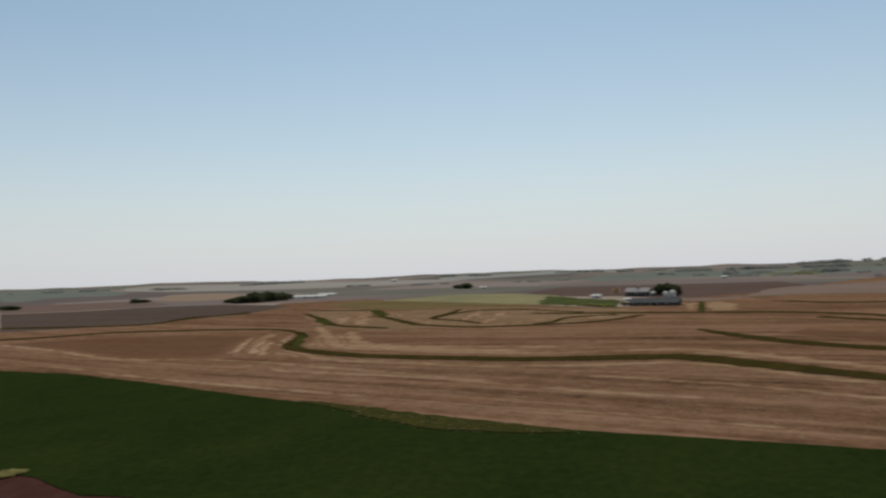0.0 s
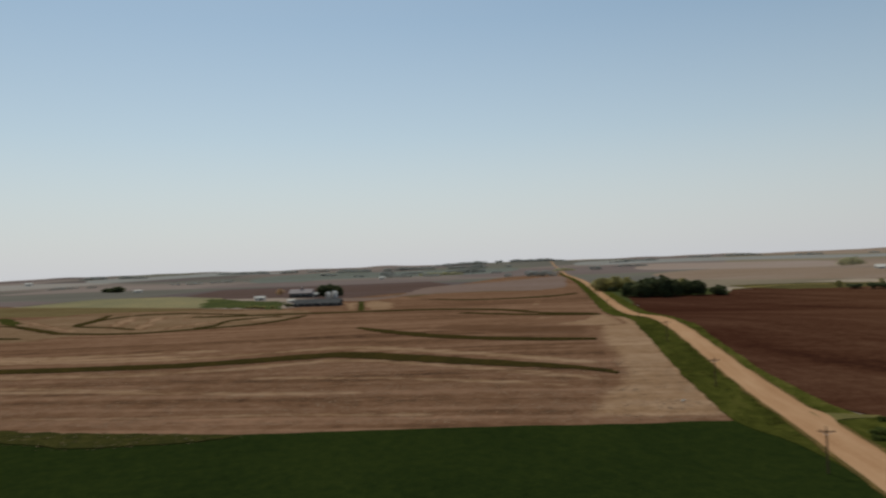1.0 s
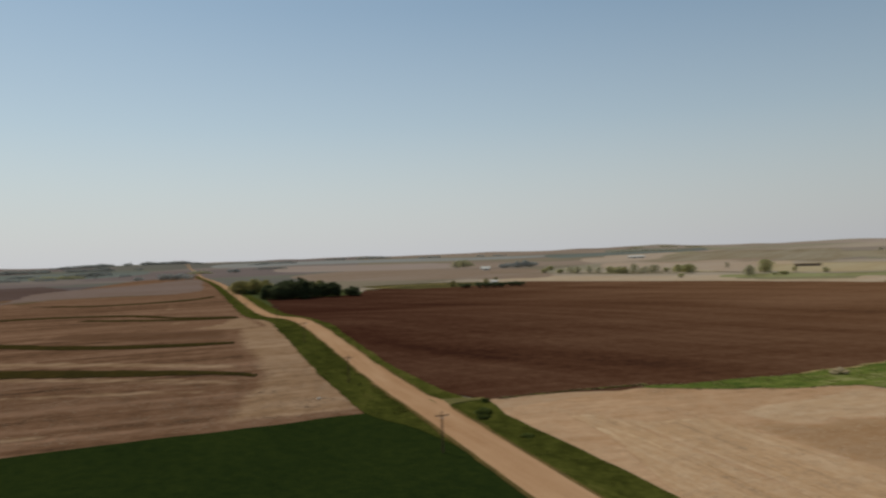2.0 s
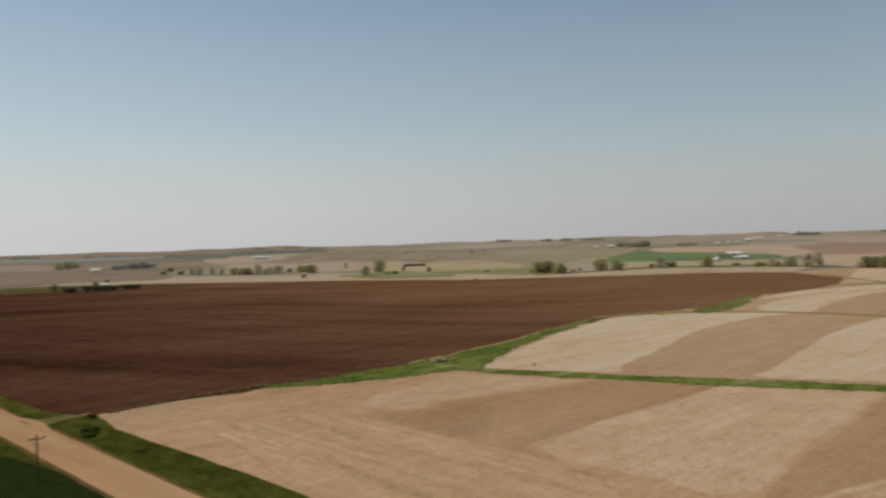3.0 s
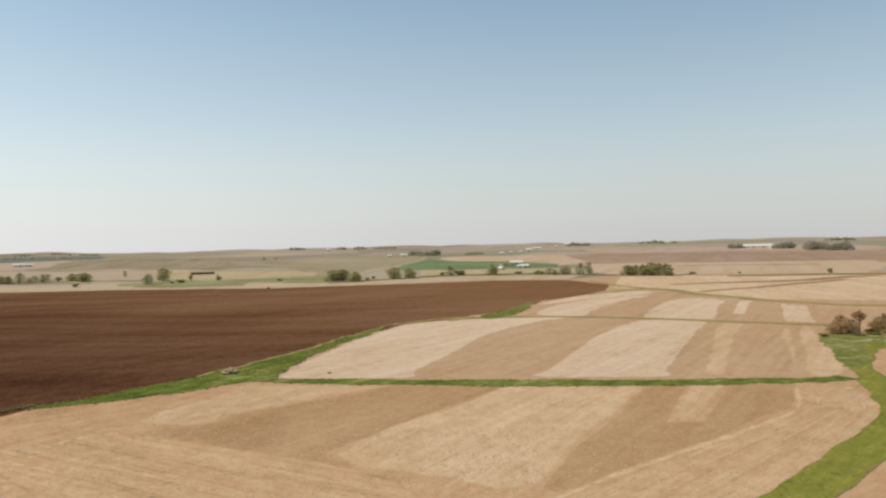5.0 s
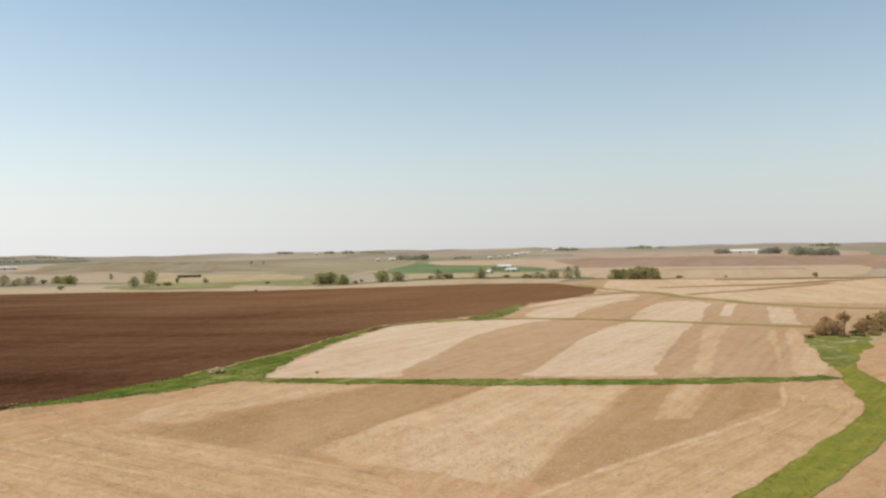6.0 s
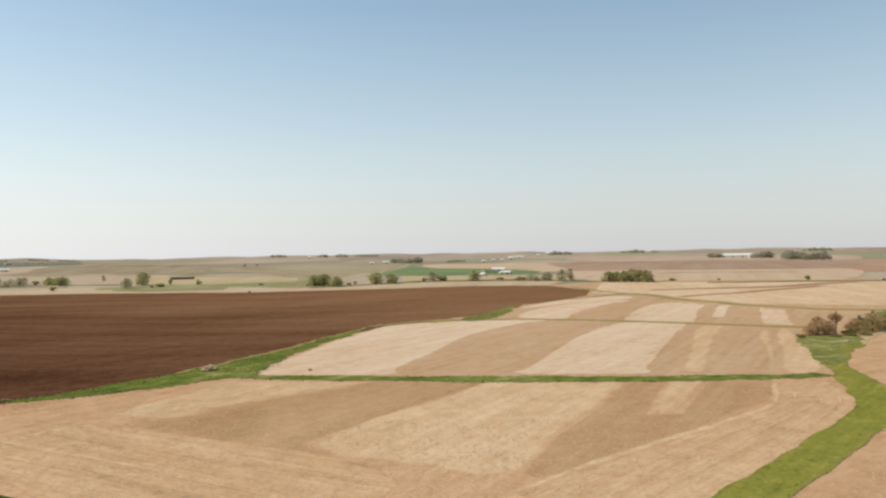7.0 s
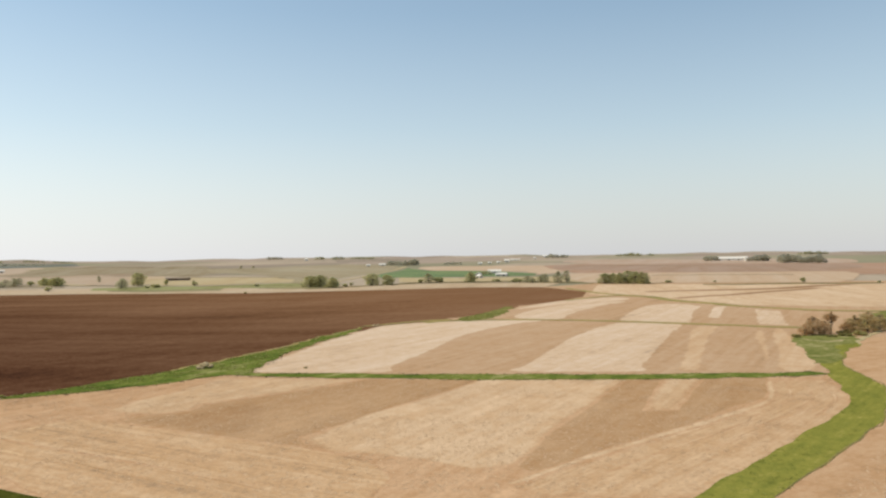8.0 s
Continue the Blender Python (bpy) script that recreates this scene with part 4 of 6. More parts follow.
for line, stuff, label in ((E_RIDGE, M_FAR_OLIVE, "greyish olive cover on the far ridge"), (E_PINK, M_FAR_PINK, "pinkish stubble on a far slope"), (E_OLIVE, M_FAR_BROWN, "olive-brown pasture slope"),
                           (E_TAN, M_FAR_PINK, "pinkish tan field behind the creek trees"), (E_CREAM, M_CREAM, "cream-coloured dry grass by the brown shed"), (E_GREEN, M_FAR_GREEN, "green creek meadow below the shed"),
                           (E_MAUVE, M_FAR_MAUVE, "mauve-brown slope beside the dirt track"), (E_PINKTOP, M_FAR_TANPINK, "pinkish stubble above the hay field"),
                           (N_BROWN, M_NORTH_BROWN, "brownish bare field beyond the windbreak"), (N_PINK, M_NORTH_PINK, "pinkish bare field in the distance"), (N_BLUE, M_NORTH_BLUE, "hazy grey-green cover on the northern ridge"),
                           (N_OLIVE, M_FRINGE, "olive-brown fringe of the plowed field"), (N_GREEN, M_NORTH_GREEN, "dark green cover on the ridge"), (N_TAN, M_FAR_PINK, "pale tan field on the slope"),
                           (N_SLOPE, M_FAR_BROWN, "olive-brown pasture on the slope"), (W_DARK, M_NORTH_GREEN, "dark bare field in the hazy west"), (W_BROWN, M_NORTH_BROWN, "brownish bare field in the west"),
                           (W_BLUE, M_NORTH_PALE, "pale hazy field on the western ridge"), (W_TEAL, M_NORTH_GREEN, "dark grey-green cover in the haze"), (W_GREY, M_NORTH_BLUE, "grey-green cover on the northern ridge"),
                           (W_MAUVE, M_NORTH_MAUVE, "mauve bare field behind the farmstead"), (W_OLIVE, M_BROWNBAND, "dark olive-brown contour strip"), (W_PALE, M_HEAD, "pale stubble wedge beside the road")):
    region("far_field", label, "field", line, stuff, 0.09, 2.0, True)
for line, widths, stuff, label in ((E_SMEAR, [8, 14, 10], M_FAR_GREEN, "green grass in a fold of the slope"), (E_BAND_A, [10, 16, 10], M_FAR_PINK, "pale strip on the mauve slope"), (E_BAND_B, [8, 12, 8], M_FAR_PINK, "pale strip on the mauve slope"),
                                   (E_BAND_C, [10, 18, 12], M_FAR_PINK, "pale strip along the far slope"), (W_EDGE, [8, 9, 9, 9, 7], M_TERRACE, "grassed terrace edge of the grey field")):
    strip("far_strip", label, "field strip", line, widths, stuff, 0.2, 0.0, 1.5)
region("hay_field", "bright green hay field on the slope", "field", GREENFIELD, M_GREENFIELD, 0.15)
strip("farm_track", "pale dirt track along the hay field", "track", TRACK, [4, 5, 6, 8, 9], M_CREAM, 0.2)
region("mauve_field", "mauve-brown bare hillside field", "field", MAUVE, M_MAUVE)
for line, stuff, label in ((E_PALEMAUVE, M_FAR_PALEMAUVE, "pale mauve bare field on the hill"), (E_DARKMAUVE, M_FAR_DARKMAUVE, "darker mauve band on the hillside"), (E_TANPINK, M_FAR_TANPINK, "pinkish tan stubble under the hillside")):
    region("far_field", label, "field", line, stuff, 0.09, 2.0, True)
region("stubble_field_upper_east", "pale stubble field with darker bands", "field", LIGHTE, M_UPPER, 0.12)
for line, widths in ((BROWNLINEE1, [6, 9, 10, 8]), (BROWNLINEE2, [5, 7, 7]), (DARKLINEE, [5, 6, 6])):
    strip("disked_band", "narrow brown disked band across the stubble", "field band", line, [w * 2.0 for w in widths], M_BAND, 0.12, soft=4.0)
# pale and darker working strips of the near eastern field
region("pale_front_field", "pale trampled stubble in front of the grass strip", "field",
       [(69, 155)] + GULLY_BOT[:6] + K_BOT[::-1] + [(218, -12)] + WATER[:6][::-1] + [(96, 12), (60, 40), (60, 100), (65, 145)], M_STUBBLE_E, 0.12)
region("pale_strip", "pale strip of flattened stubble below the gully", "field strip", UPBAND, M_FAINT_FRONT, 0.12, 0.6, soft=3.0)
for line in (P1, P2):
    region("disked_patch", "darker disked patch in the pale stubble", "field patch", line, M_DARK_FRONT, 0.12, 0.5, soft=0.8)
region("disked_patch", "darkest freshly disked corner of the patch", "field patch", P1_CORE, M_DARK_CORE, 0.12, 0.6, soft=5.0)
region("pale_patch", "broad pale patch of flattened stubble", "field patch", PALE2, M_PALE_BROAD, 0.12, 0.5, soft=1.2)
region("combed_field_edge", "pale combed stubble beside the road", "field patch", FRONT_LOW, M_LOW, 0.12, 0.6, soft=0.7)
region("raked_headland", "raked stubble curving round the field end", "field patch", RAKED, M_RAKED, 0.12, 0.6, soft=2.0)
for line, widths in ((ROW_E, [0.9, 1.3, 1.0]), (ROW_W, [0.4, 0.6, 0.4])):
    strip("residue_row", "thin pale row of raked stalks", "residue row", line, [w * 1.8 for w in widths], M_RAKED_ROW, 0.12, 0.0, 0.4, soft=0.9)
for line, widths in (([(80.8, 141.4), (84.6, 140.8), (88, 139.8)], [0.4, 1.6, 0.4]), ([(80.6, 134), (80.8, 127), (79.6, 120)], [0.3, 1.6, 0.3]), ([(83.4, 138), (85.5, 134.5), (87.6, 133)], [0.3, 1.3, 0.3]),
                     ([(84, 127), (83, 117), (82.5, 108)], [0.4, 1.4, 0.4]), ([(92, 129.5), (99, 127.6), (105, 125)], [0.4, 1.0, 0.4])):
    strip("residue_row", "bright ragged row of dry stalks", "residue row", line, [w * 1.4 for w in widths], M_BRIGHT_ROW, 0.12, 0.0, 0.7, soft=0.6)
for off, y0, y1 in ((-4.4, 66, 104), (3.2, 74, 118), (-1.0, 60, 88)):
    strip("wheel_row", "thin darker wheel row in the combed stubble", "wheel track", [(78.2 + off + 0.082 * y + 0.5 * math.sin(y / 9 + off), y) for y in np.linspace(y0, y1, 7)], [0.3, 0.9, 0.8, 0.9, 0.3], M_DARK_ROW, 0.12, 0.0, 0.5, soft=0.35)
# fine rows between the raked line and the waterway
outer, inner_row = spline(ROW_E3, step=4.0), spline(ROW_E, step=4.0)
for u, u0, u1 in ((0.12, 0.3, 0.85), (0.26, 0.0, 0.5), (0.38, 0.45, 0.95), (0.55, 0.05, 0.6), (0.66, 0.3, 0.8), (0.85, 0.0, 0.45)):
    n = 14
    mix = [inner_row[int(v * (len(inner_row) - 1))] * (1 - u) + outer[int(v * (len(outer) - 1))] * u for v in (u0 + (u1 - u0) * i / n for i in range(n + 1))]
    strip("residue_row", "thin pale row of raked stalks", "residue row", mix, [0.3, 0.8, 0.9, 0.3], M_RAKED_ROW, 0.12, 0.0, 0.3, soft=0.4)
for line in (P3,):
    region("pale_strip", "pale strip of flattened stubble", "field strip", line, M_FAINT_FRONT, 0.12, 0.4, soft=2.6)
for line in (S3, S4, S4B):
    region("pale_strip", "faint pale strip of standing stubble", "field strip", line, M_FAINT_STRIPE, 0.12, 0.4, True, soft=1.5)
for line in (S1, S2, S5, S6, CREST):
    region("pale_strip", "pale strip of standing stubble", "field strip", line, M_PALE_STRIPE, 0.12, 0.4, True, soft=0.8)
for line in (S7, S8):
    region("pale_strip", "short pale strip of standing stubble", "field strip", line, M_PALE_STRIPE, 0.12, 0.3, soft=1.3)
region("stubble_field_south", "reddish stubble field beyond the grass waterway", "field",
       [(96, -2)] + WATER[:11:-1] + [(330, -42), (420, -60), (440, -300), (60, -300), (70, -30)], M_SOUTH, 0.12, 0.3)
strip("grass_strip", "green grass strip between two stubble fields", "grass strip", [(163, 135.5), *[((a[0] + b[0]) / 2, (a[1] + b[1]) / 2) for a, b in zip(K_TOP[2:], K_BOT[2::-1])], (218, -9)],
      [4, 8, 8.5, 8.5, 8, 6], M_GULLY, 0.16, 0.15, 1.2)
strip("creek_brush", "low brush and dry grass along the creek", "brush", [(560, 385), (583, 372), (624, 352), (678, 328), (700, 284), (720, 244), (714, 211), (706, 192), (696, 148), (694, 114), (717, 92)], [7, 9, 8, 7, 8, 9, 7, 8, 8, 6], M_BRUSH, 0.3)
strip("creek_brush", "low brush and dry grass along the creek", "brush", [(440, 775), (450, 748), (470, 703), (496, 680), (520, 668), (518, 645)], [8, 9, 9, 8, 8], M_BRUSH, 0.3)
for line, widths in ((HEDGE_A, [4, 6, 5]), (HEDGE_B, [6, 9, 7]), (HEDGE_C, [6, 9, 6]), (HEDGE_D, [5, 8, 5]), (HEDGE_E, [8, 14, 12, 8]),
                     (HEDGE_G, [6, 9, 7]), (HEDGE_H, [10, 15, 12]), (HEDGE_I, [5, 7, 7, 5]), (HEDGE_J, [4, 6, 6, 5])):
    strip("field_border", "rough brown grass border between far fields", "grass strip", line, widths, M_BORDER, 0.2)
strip("grass_line", "olive grass line along the plowed field", "grass strip", PLOW_EDGE, [3, 5, 5, 4], M_LINE, 0.2)
strip("grass_line", "thin pale grass line between the fields", "grass strip", K2, [6, 5, 6, 6], M_LINE, 0.3)
strip("grass_line_far", "green grass line along the field edge", "grass strip", GREENLINEE, [3, 5, 7, 9, 10, 9, 8, 7, 7, 8, 8, 8], M_LINE, 0.3)
strip("grass_line_far", "pale dry grass line at the tip of the plowed field", "grass strip", CREST_LINE, [3, 5, 6, 4], M_STRAW, 0.3)
region("gully", "grassed gully with rank green weeds", "grass gully", GULLY_TOP + GULLY_BOT[::-1], M_GULLY, 0.16, 1.6)
strip("dry_grass_line", "pale dry grass along the plowed edge", "grass strip", GULLY_TOP[3:], [1.0, 1.6, 1.2, 2.0, 1.4, 1.2], M_STRAW, 0.17, 0.0, 1.2)
region("weedy_edge", "scrubby yellowish weeds along the crop edge", "grass strip", WEEDS, M_WEEDY, 0.36, 1.5, True)
strip("gully_head", "thin weedy field edge", "grass strip", [(76, 166), (95, 165.5), (116, 164)], [1, 1, 1.6], M_WEEDY, 0.16)
strip("gully_neck", "thin weedy field edge", "grass strip", [(300, 174), (330, 163), (345, 152)], [3, 4, 5], M_LINE, 0.3)
region("gully_end_grass", "green grass at the end of the gully", "grass gully", GULLY_END, M_GULLY_END, 0.16, 1.6)
region("grass_waterway", "bright green grassed waterway between stubble fields", "grass waterway",
       [(60, 24)] + WATER + [(92, -2), (58, 8)], M_WATERWAY, 0.17, 0.8)
region("rank_grass", "rank dark green grass at the head of the waterway", "grass patch", RANK, M_RANK, 0.2, 1.6, True)
strip("dry_weeds_bank", "pale dry weeds under the budding trees", "grass strip", [(303, -7), (299, -11), (297, -14.5), (302, -20)], [1.5, 3, 3, 2], M_BLEACHED, 0.24, 0.0, 1.6)
strip("dry_grass_rim", "pale dry grass along the far rim of the waterway", "grass strip", [(290, -23.4), (304, -25.6), (316, -28.2), (337, -35), (352, -40.5)], [0.8, 1.6, 2.0, 2.2, 1.6], M_BLEACHED, 0.22, 0.0, 1.0)
region("waterway_end_grass", "green grass behind the budding trees", "grass patch", [(350, -28.5), (377, -31.5), (427, -39.5), (462, -54), (420, -56), (373, -42), (352, -37)], M_GULLY_END, 0.19, 1.6)
strip("weedy_line", "dark weedy line between two far fields", "grass strip", [(688, 62), (690, 33), (705, -6), (707, -41), (714, -77)], [6, 9, 13, 12, 8], M_BRUSH, 0.3, 0.5)
strip("bank_edge", "dark weedy bank along the waterway", "grass strip", WATER[:17:-1] + WATER[14:18][::-1], [0.2, 0.45, 0.25, 0.5, 0.3, 0.5, 0.3], M_BANK, 0.18, 0.0, 0.7)
# the road, its verges and the way into the field
def verge(name, label, material, sides):
    """Grass beside the road with a shallow ditch: rows of y, and the distances of its inner and outer rim from the road's middle."""
    rims = [spline([(ROAD_X(y) + side[k], y) for y, *side in sides], step=4.0) for k in (0, 1)]
    ditch = spline([(ROAD_X(y) + 0.45 * i + 0.55 * o, y) for y, i, o in sides], step=4.0)
    REGIONS.append((name, label, "verge", ragged(np.concatenate([rims[0], rims[1][::-1]]), 0.5), material, 0.3, -0.28, ditch, 0.0))


verge("verge_west", "deep green roadside grass with a shallow ditch", M_VERGE_WEST,
      [(128, -3.4, -5), (145, -3.4, -8), (156, -3.4, -12), (166, -3.1, -14.7), (190, -2.9, -15.1), (225, -2.9, -15.4), (270, -2.9, -14.9), (320, -2.8, -14.4), (345, -2.8, -13),
       (430, -2.9, -13.4), (520, -2.9, -13), (650, -2.9, -12), (830, -2.9, -11), (1100, -2.9, -10), (1600, -2.9, -10)])
verge("verge_east", "green roadside grass with a shallow ditch", M_VERGE,
      [(-300, 3.4, 12), (-100, 3.4, 12), (0, 3.4, 12), (70, 3.4, 13.4), (85, 3.4, 14.2), (97, 3.4, 14.8), (106, 3.4, 14.5), (116, 3.4, 14.2), (126, 3.4, 13.9), (138, 3.4, 13.2), (150, 3.4, 13.4), (158, 3.4, 14.6), (163, 3.2, 15.2), (168, 3.2, 12.6), (177, 3.1, 10.2), (200, 2.9, 8.6), (220, 2.8, 7.4), (250, 2.8, 7.2),
       (290, 2.8, 7.4), (317, 2.8, 8.8), (345, 2.8, 7.4), (400, 2.9, 9), (430, 2.9, 11), (520, 2.9, 12), (620, 2.9, 12), (700, 2.9, 11)])
for side in (-1, 1):
    strip("road_edge", "dusty worn grass along the edge of the gravel", "road edge", [(ROAD_X(y) + side * float(np.interp(y, (150, 250, 900), (4.5, 3.9, 3.3))), y) for y in np.arange(40, 900, 20)],
          [0.7, 1.3, 0.8, 1.2, 0.6], M_ROADSIDE, 0.33, 0.0, 0.6)
strip("road", "pale gravel farm road with worn wheel tracks", "road",
      [(ROAD_X(y), y) for y in (-420, -200, -50, 50, 75, 100, 125, 150, 175, 250, 330, 420, 520, 640, 800, 1050, 1500, 2200, 2900)],
      [8.2, 8.2, 8.2, 8.4, 8.4, 8.4, 8.4, 8.4, 8, 7.2, 7.2, 7.2, 7, 6.6, 6, 5.5, 5, 5, 5], M_ROAD, 0.35, 0.12, 0.25)
strip("field_entrance", "pale grassy field entrance off the gravel road", "driveway", [(ROAD_X(166) + 3, 167.5), (64.5, 168.2), (68.5, 168), (73, 166.5)], [9, 4.6, 2.8, 2.2], M_ENTRANCE, 0.3, 0.0, 1.2)
strip("gravel_apron", "spilled gravel where the field entrance meets the road", "road edge", [(ROAD_X(158) + 3.4, 158), (ROAD_X(166) + 4.3, 166), (ROAD_X(178) + 3.4, 178)], [0.4, 2.6, 0.4], M_ROAD, 0.34, 0.0, 0.4)


def inside(px, py, line):
    """Which of the points lie within the outline."""
    hit = np.zeros(len(px), bool)
    x0, y0 = line[-1]
    lo, hi = line.min(0), line.max(0)
    near = np.where((px >= lo[0]) & (px <= hi[0]) & (py >= lo[1]) & (py <= hi[1]))[0]
    qx, qy = px[near], py[near]
    got = np.zeros(len(near), bool)
    for x1, y1 in line:
        if y0 != y1:
            cross = ((y1 > qy) != (y0 > qy)) & (qx < (x0 - x1) * (qy - y1) / (y0 - y1) + x1)
            got ^= cross
        x0, y0 = x1, y1
    hit[near] = got
    return hit


def build_land():
    from mathutils.geometry import delaunay_2d_cdt
    rng = np.random.default_rng(4)
    pts = []
    r = 14.0
    while r < 4900:
        fine = np.radians(np.arange(-72, 108, 0.75))
        coarse = np.radians(np.arange(108, 288, 4.0))
        a = np.concatenate([fine, coarse]) + rng.uniform(-0.003, 0.003)
        rr = r * (1 + rng.uniform(-0.006, 0.006, len(a)))
        pts.append(np.stack([np.sin(a) * rr, np.cos(a) * rr], 1))
        r *= 1.03
    pts.append(np.array([[0.0, 0.0]]))
    rim = np.radians(np.arange(0, 360, 1.5))
    pts.append(np.stack([np.sin(rim) * 4950, np.cos(rim) * 4950], 1))
    pts = np.concatenate(pts)
    verts, edges = [Vector(p) for p in pts], []
    for _, _, _, line, _, _, _, crest, soft in REGIONS:
        k = len(verts)
        verts += [Vector(p) for p in line]
        edges += [(k + i, k + (i + 1) % len(line)) for i in range(len(line))]
        if soft:
            # an inner row of points, so that the soft rim has its width
            d = np.gradient(line, axis=0)
            d /= np.linalg.norm(d, axis=1)[:, None] + 1e-9
            turn = np.sign(np.sum(line[:, 0] * np.roll(line[:, 1], -1) - line[:, 1] * np.roll(line[:, 0], -1)))
            inner = line + np.stack([-d[:, 1], d[:, 0]], 1) * soft * turn
            inner = inner[inside(inner[:, 0], inner[:, 1], line)]
            gap = np.array([np.hypot(*(line - q).T).min() for q in inner]) if len(inner) else np.zeros(0)
            verts += [Vector(p) for p in inner[gap > 0.75 * soft]]
        if crest is not None:
            k = len(verts)
            verts += [Vector(p) for p in crest]
            edges += [(k + i, k + i + 1) for i in range(len(crest) - 1)]
    out, _, faces, _, _, _ = delaunay_2d_cdt(verts, edges, [], 0, 0.02)
    xy = np.array([tuple(v) for v in out])
    tri = np.array([f for f in faces if len(f) == 3])
    a, b, c = xy[tri[:, 0]], xy[tri[:, 1]], xy[tri[:, 2]]
    area = (b[:, 0] - a[:, 0]) * (c[:, 1] - a[:, 1]) - (b[:, 1] - a[:, 1]) * (c[:, 0] - a[:, 0])
    tri[area < 0] = tri[area < 0][:, ::-1]
    tri = tri[np.abs(area) > 1e-5]
    mid = xy[tri].mean(1)
    owner = np.full(len(tri), -1)
    for k, reg in enumerate(REGIONS):
        owner[inside(mid[:, 0], mid[:, 1], reg[3])] = k
    z = height(xy[:, 0], xy[:, 1])
    sheet("ground", xy, z - 0.12, tri, M_GROUND, False)
    tagged(bpy.data.objects["ground"], "rolling patchwork of bare spring farmland to the horizon", "ground", kind="structure")
    for k, (name, label, category, line, material, lift, crown, crest, soft) in enumerate(REGIONS):
        mine = tri[owner == k]
        if not len(mine):
            continue
        used, local = np.unique(mine, return_inverse=True)
        p = xy[used]
        up = np.full(len(p), lift)
        d_edge = np.full(len(p), 1e9)
        if crown or soft:
            for a, b in zip(line, np.roll(line, -1, 0)):
                u = np.clip(((p - a) @ (b - a)) / max(1e-9, (b - a) @ (b - a)), 0, 1)[:, None]
                d_edge = np.minimum(d_edge, np.linalg.norm(p - a - u * (b - a), axis=1))
        if crown:
            d_mid = np.full(len(p), 1e9)
            for q in crest:
                d_mid = np.minimum(d_mid, np.hypot(p[:, 0] - q[0], p[:, 1] - q[1]))
            up = up + crown * np.clip(d_edge / (d_edge + d_mid + 1e-6), 0, 1)
        ob = sheet(name, p, z[used] + up, local.reshape(-1, 3), material, lift if lift >= 0.15 else 0)
        tagged(ob, label, category, kind="structure")
        if soft:
            rim = np.zeros(len(ob.data.vertices), np.float32)
            rim[:len(p)] = np.clip(d_edge / soft, 0, 1)
            ob.data.attributes.new("rim", "FLOAT", "POINT").data.foreach_set("value", rim)


def sheet(name, xy, z, tri, material, skirt):
    """A draped surface; with a skirt, its rim goes down into the ground by that much and a bit."""
    v = np.column_stack([xy, z])
    f = tri.tolist()
    if skirt:
        e = np.concatenate([tri[:, [0, 1]], tri[:, [1, 2]], tri[:, [2, 0]]])
        key = np.sort(e, 1)
        _, first, count = np.unique(key, axis=0, return_index=True, return_counts=True)
        rim = e[first[count == 1]]
        n = len(v)
        ids, inv = np.unique(rim, return_inverse=True)
        inv = inv.reshape(-1, 2)
        low = v[ids].copy()
        low[:, 2] -= skirt + 0.1
        m = len(ids)
        v = np.concatenate([v, v[ids], low])
        f += [[int(n + ib), int(n + ia), int(n + m + ia), int(n + m + ib)] for ia, ib in inv]
    me = bpy.data.meshes.new(name)
    me.from_pydata(v.tolist(), [], f)
    me.materials.append(material)
    me.polygons.foreach_set("use_smooth", [True] * len(me.polygons))
    me.update()
    return new(name, me)


build_land()


# ---- helpers for things ----
def part(name, bm, material, parent, label=""):
    me = bpy.data.meshes.new(name)
    bm.to_mesh(me)
    bm.free()
    me.materials.append(material)
    ob = new(name, me)
    ob.parent = parent
    return tagged(ob, label)


def mesh_part(name, verts, faces, material, parent=None, label=""):
    me = bpy.data.meshes.new(name)
    me.from_pydata(verts, [], faces)
    me.materials.append(material)
    me.update()
    ob = new(name, me)
    ob.parent = parent
    return tagged(ob, label)


def box(bm, x0, y0, z0, x1, y1, z1):
    v = [bm.verts.new(p) for p in ((x0, y0, z0), (x1, y0, z0), (x1, y1, z0), (x0, y1, z0), (x0, y0, z1), (x1, y0, z1), (x1, y1, z1), (x0, y1, z1))]
    for f in ((0, 3, 2, 1), (4, 5, 6, 7), (0, 1, 5, 4), (1, 2, 6, 5), (2, 3, 7, 6), (3, 0, 4, 7)):
        bm.faces.new([v[i] for i in f])


def tube(verts, faces, path, radii, sides=6):
    """A tapered round limb along a path, with closed ends."""
    start = len(verts)
    path = [Vector(p) for p in path]
    for i, (p, r) in enumerate(zip(path, radii)):
        d = (path[min(i + 1, len(path) - 1)] - path[max(i - 1, 0)]).normalized()
        a = d.cross(Vector((0.31, 0.95, 0.05))).normalized()
        b = d.cross(a)
        for k in range(sides):
            u = 2 * math.pi * k / sides
            verts.append(tuple(p + (a * math.cos(u) + b * math.sin(u)) * r))
    for i in range(len(path) - 1):
        for k in range(sides):
            q = start + i * sides
            faces.append((q + k, q + (k + 1) % sides, q + sides + (k + 1) % sides, q + sides + k))
    faces.append(tuple(start + k for k in range(sides))[::-1])
    faces.append(tuple(start + (len(path) - 1) * sides + k for k in range(sides)))


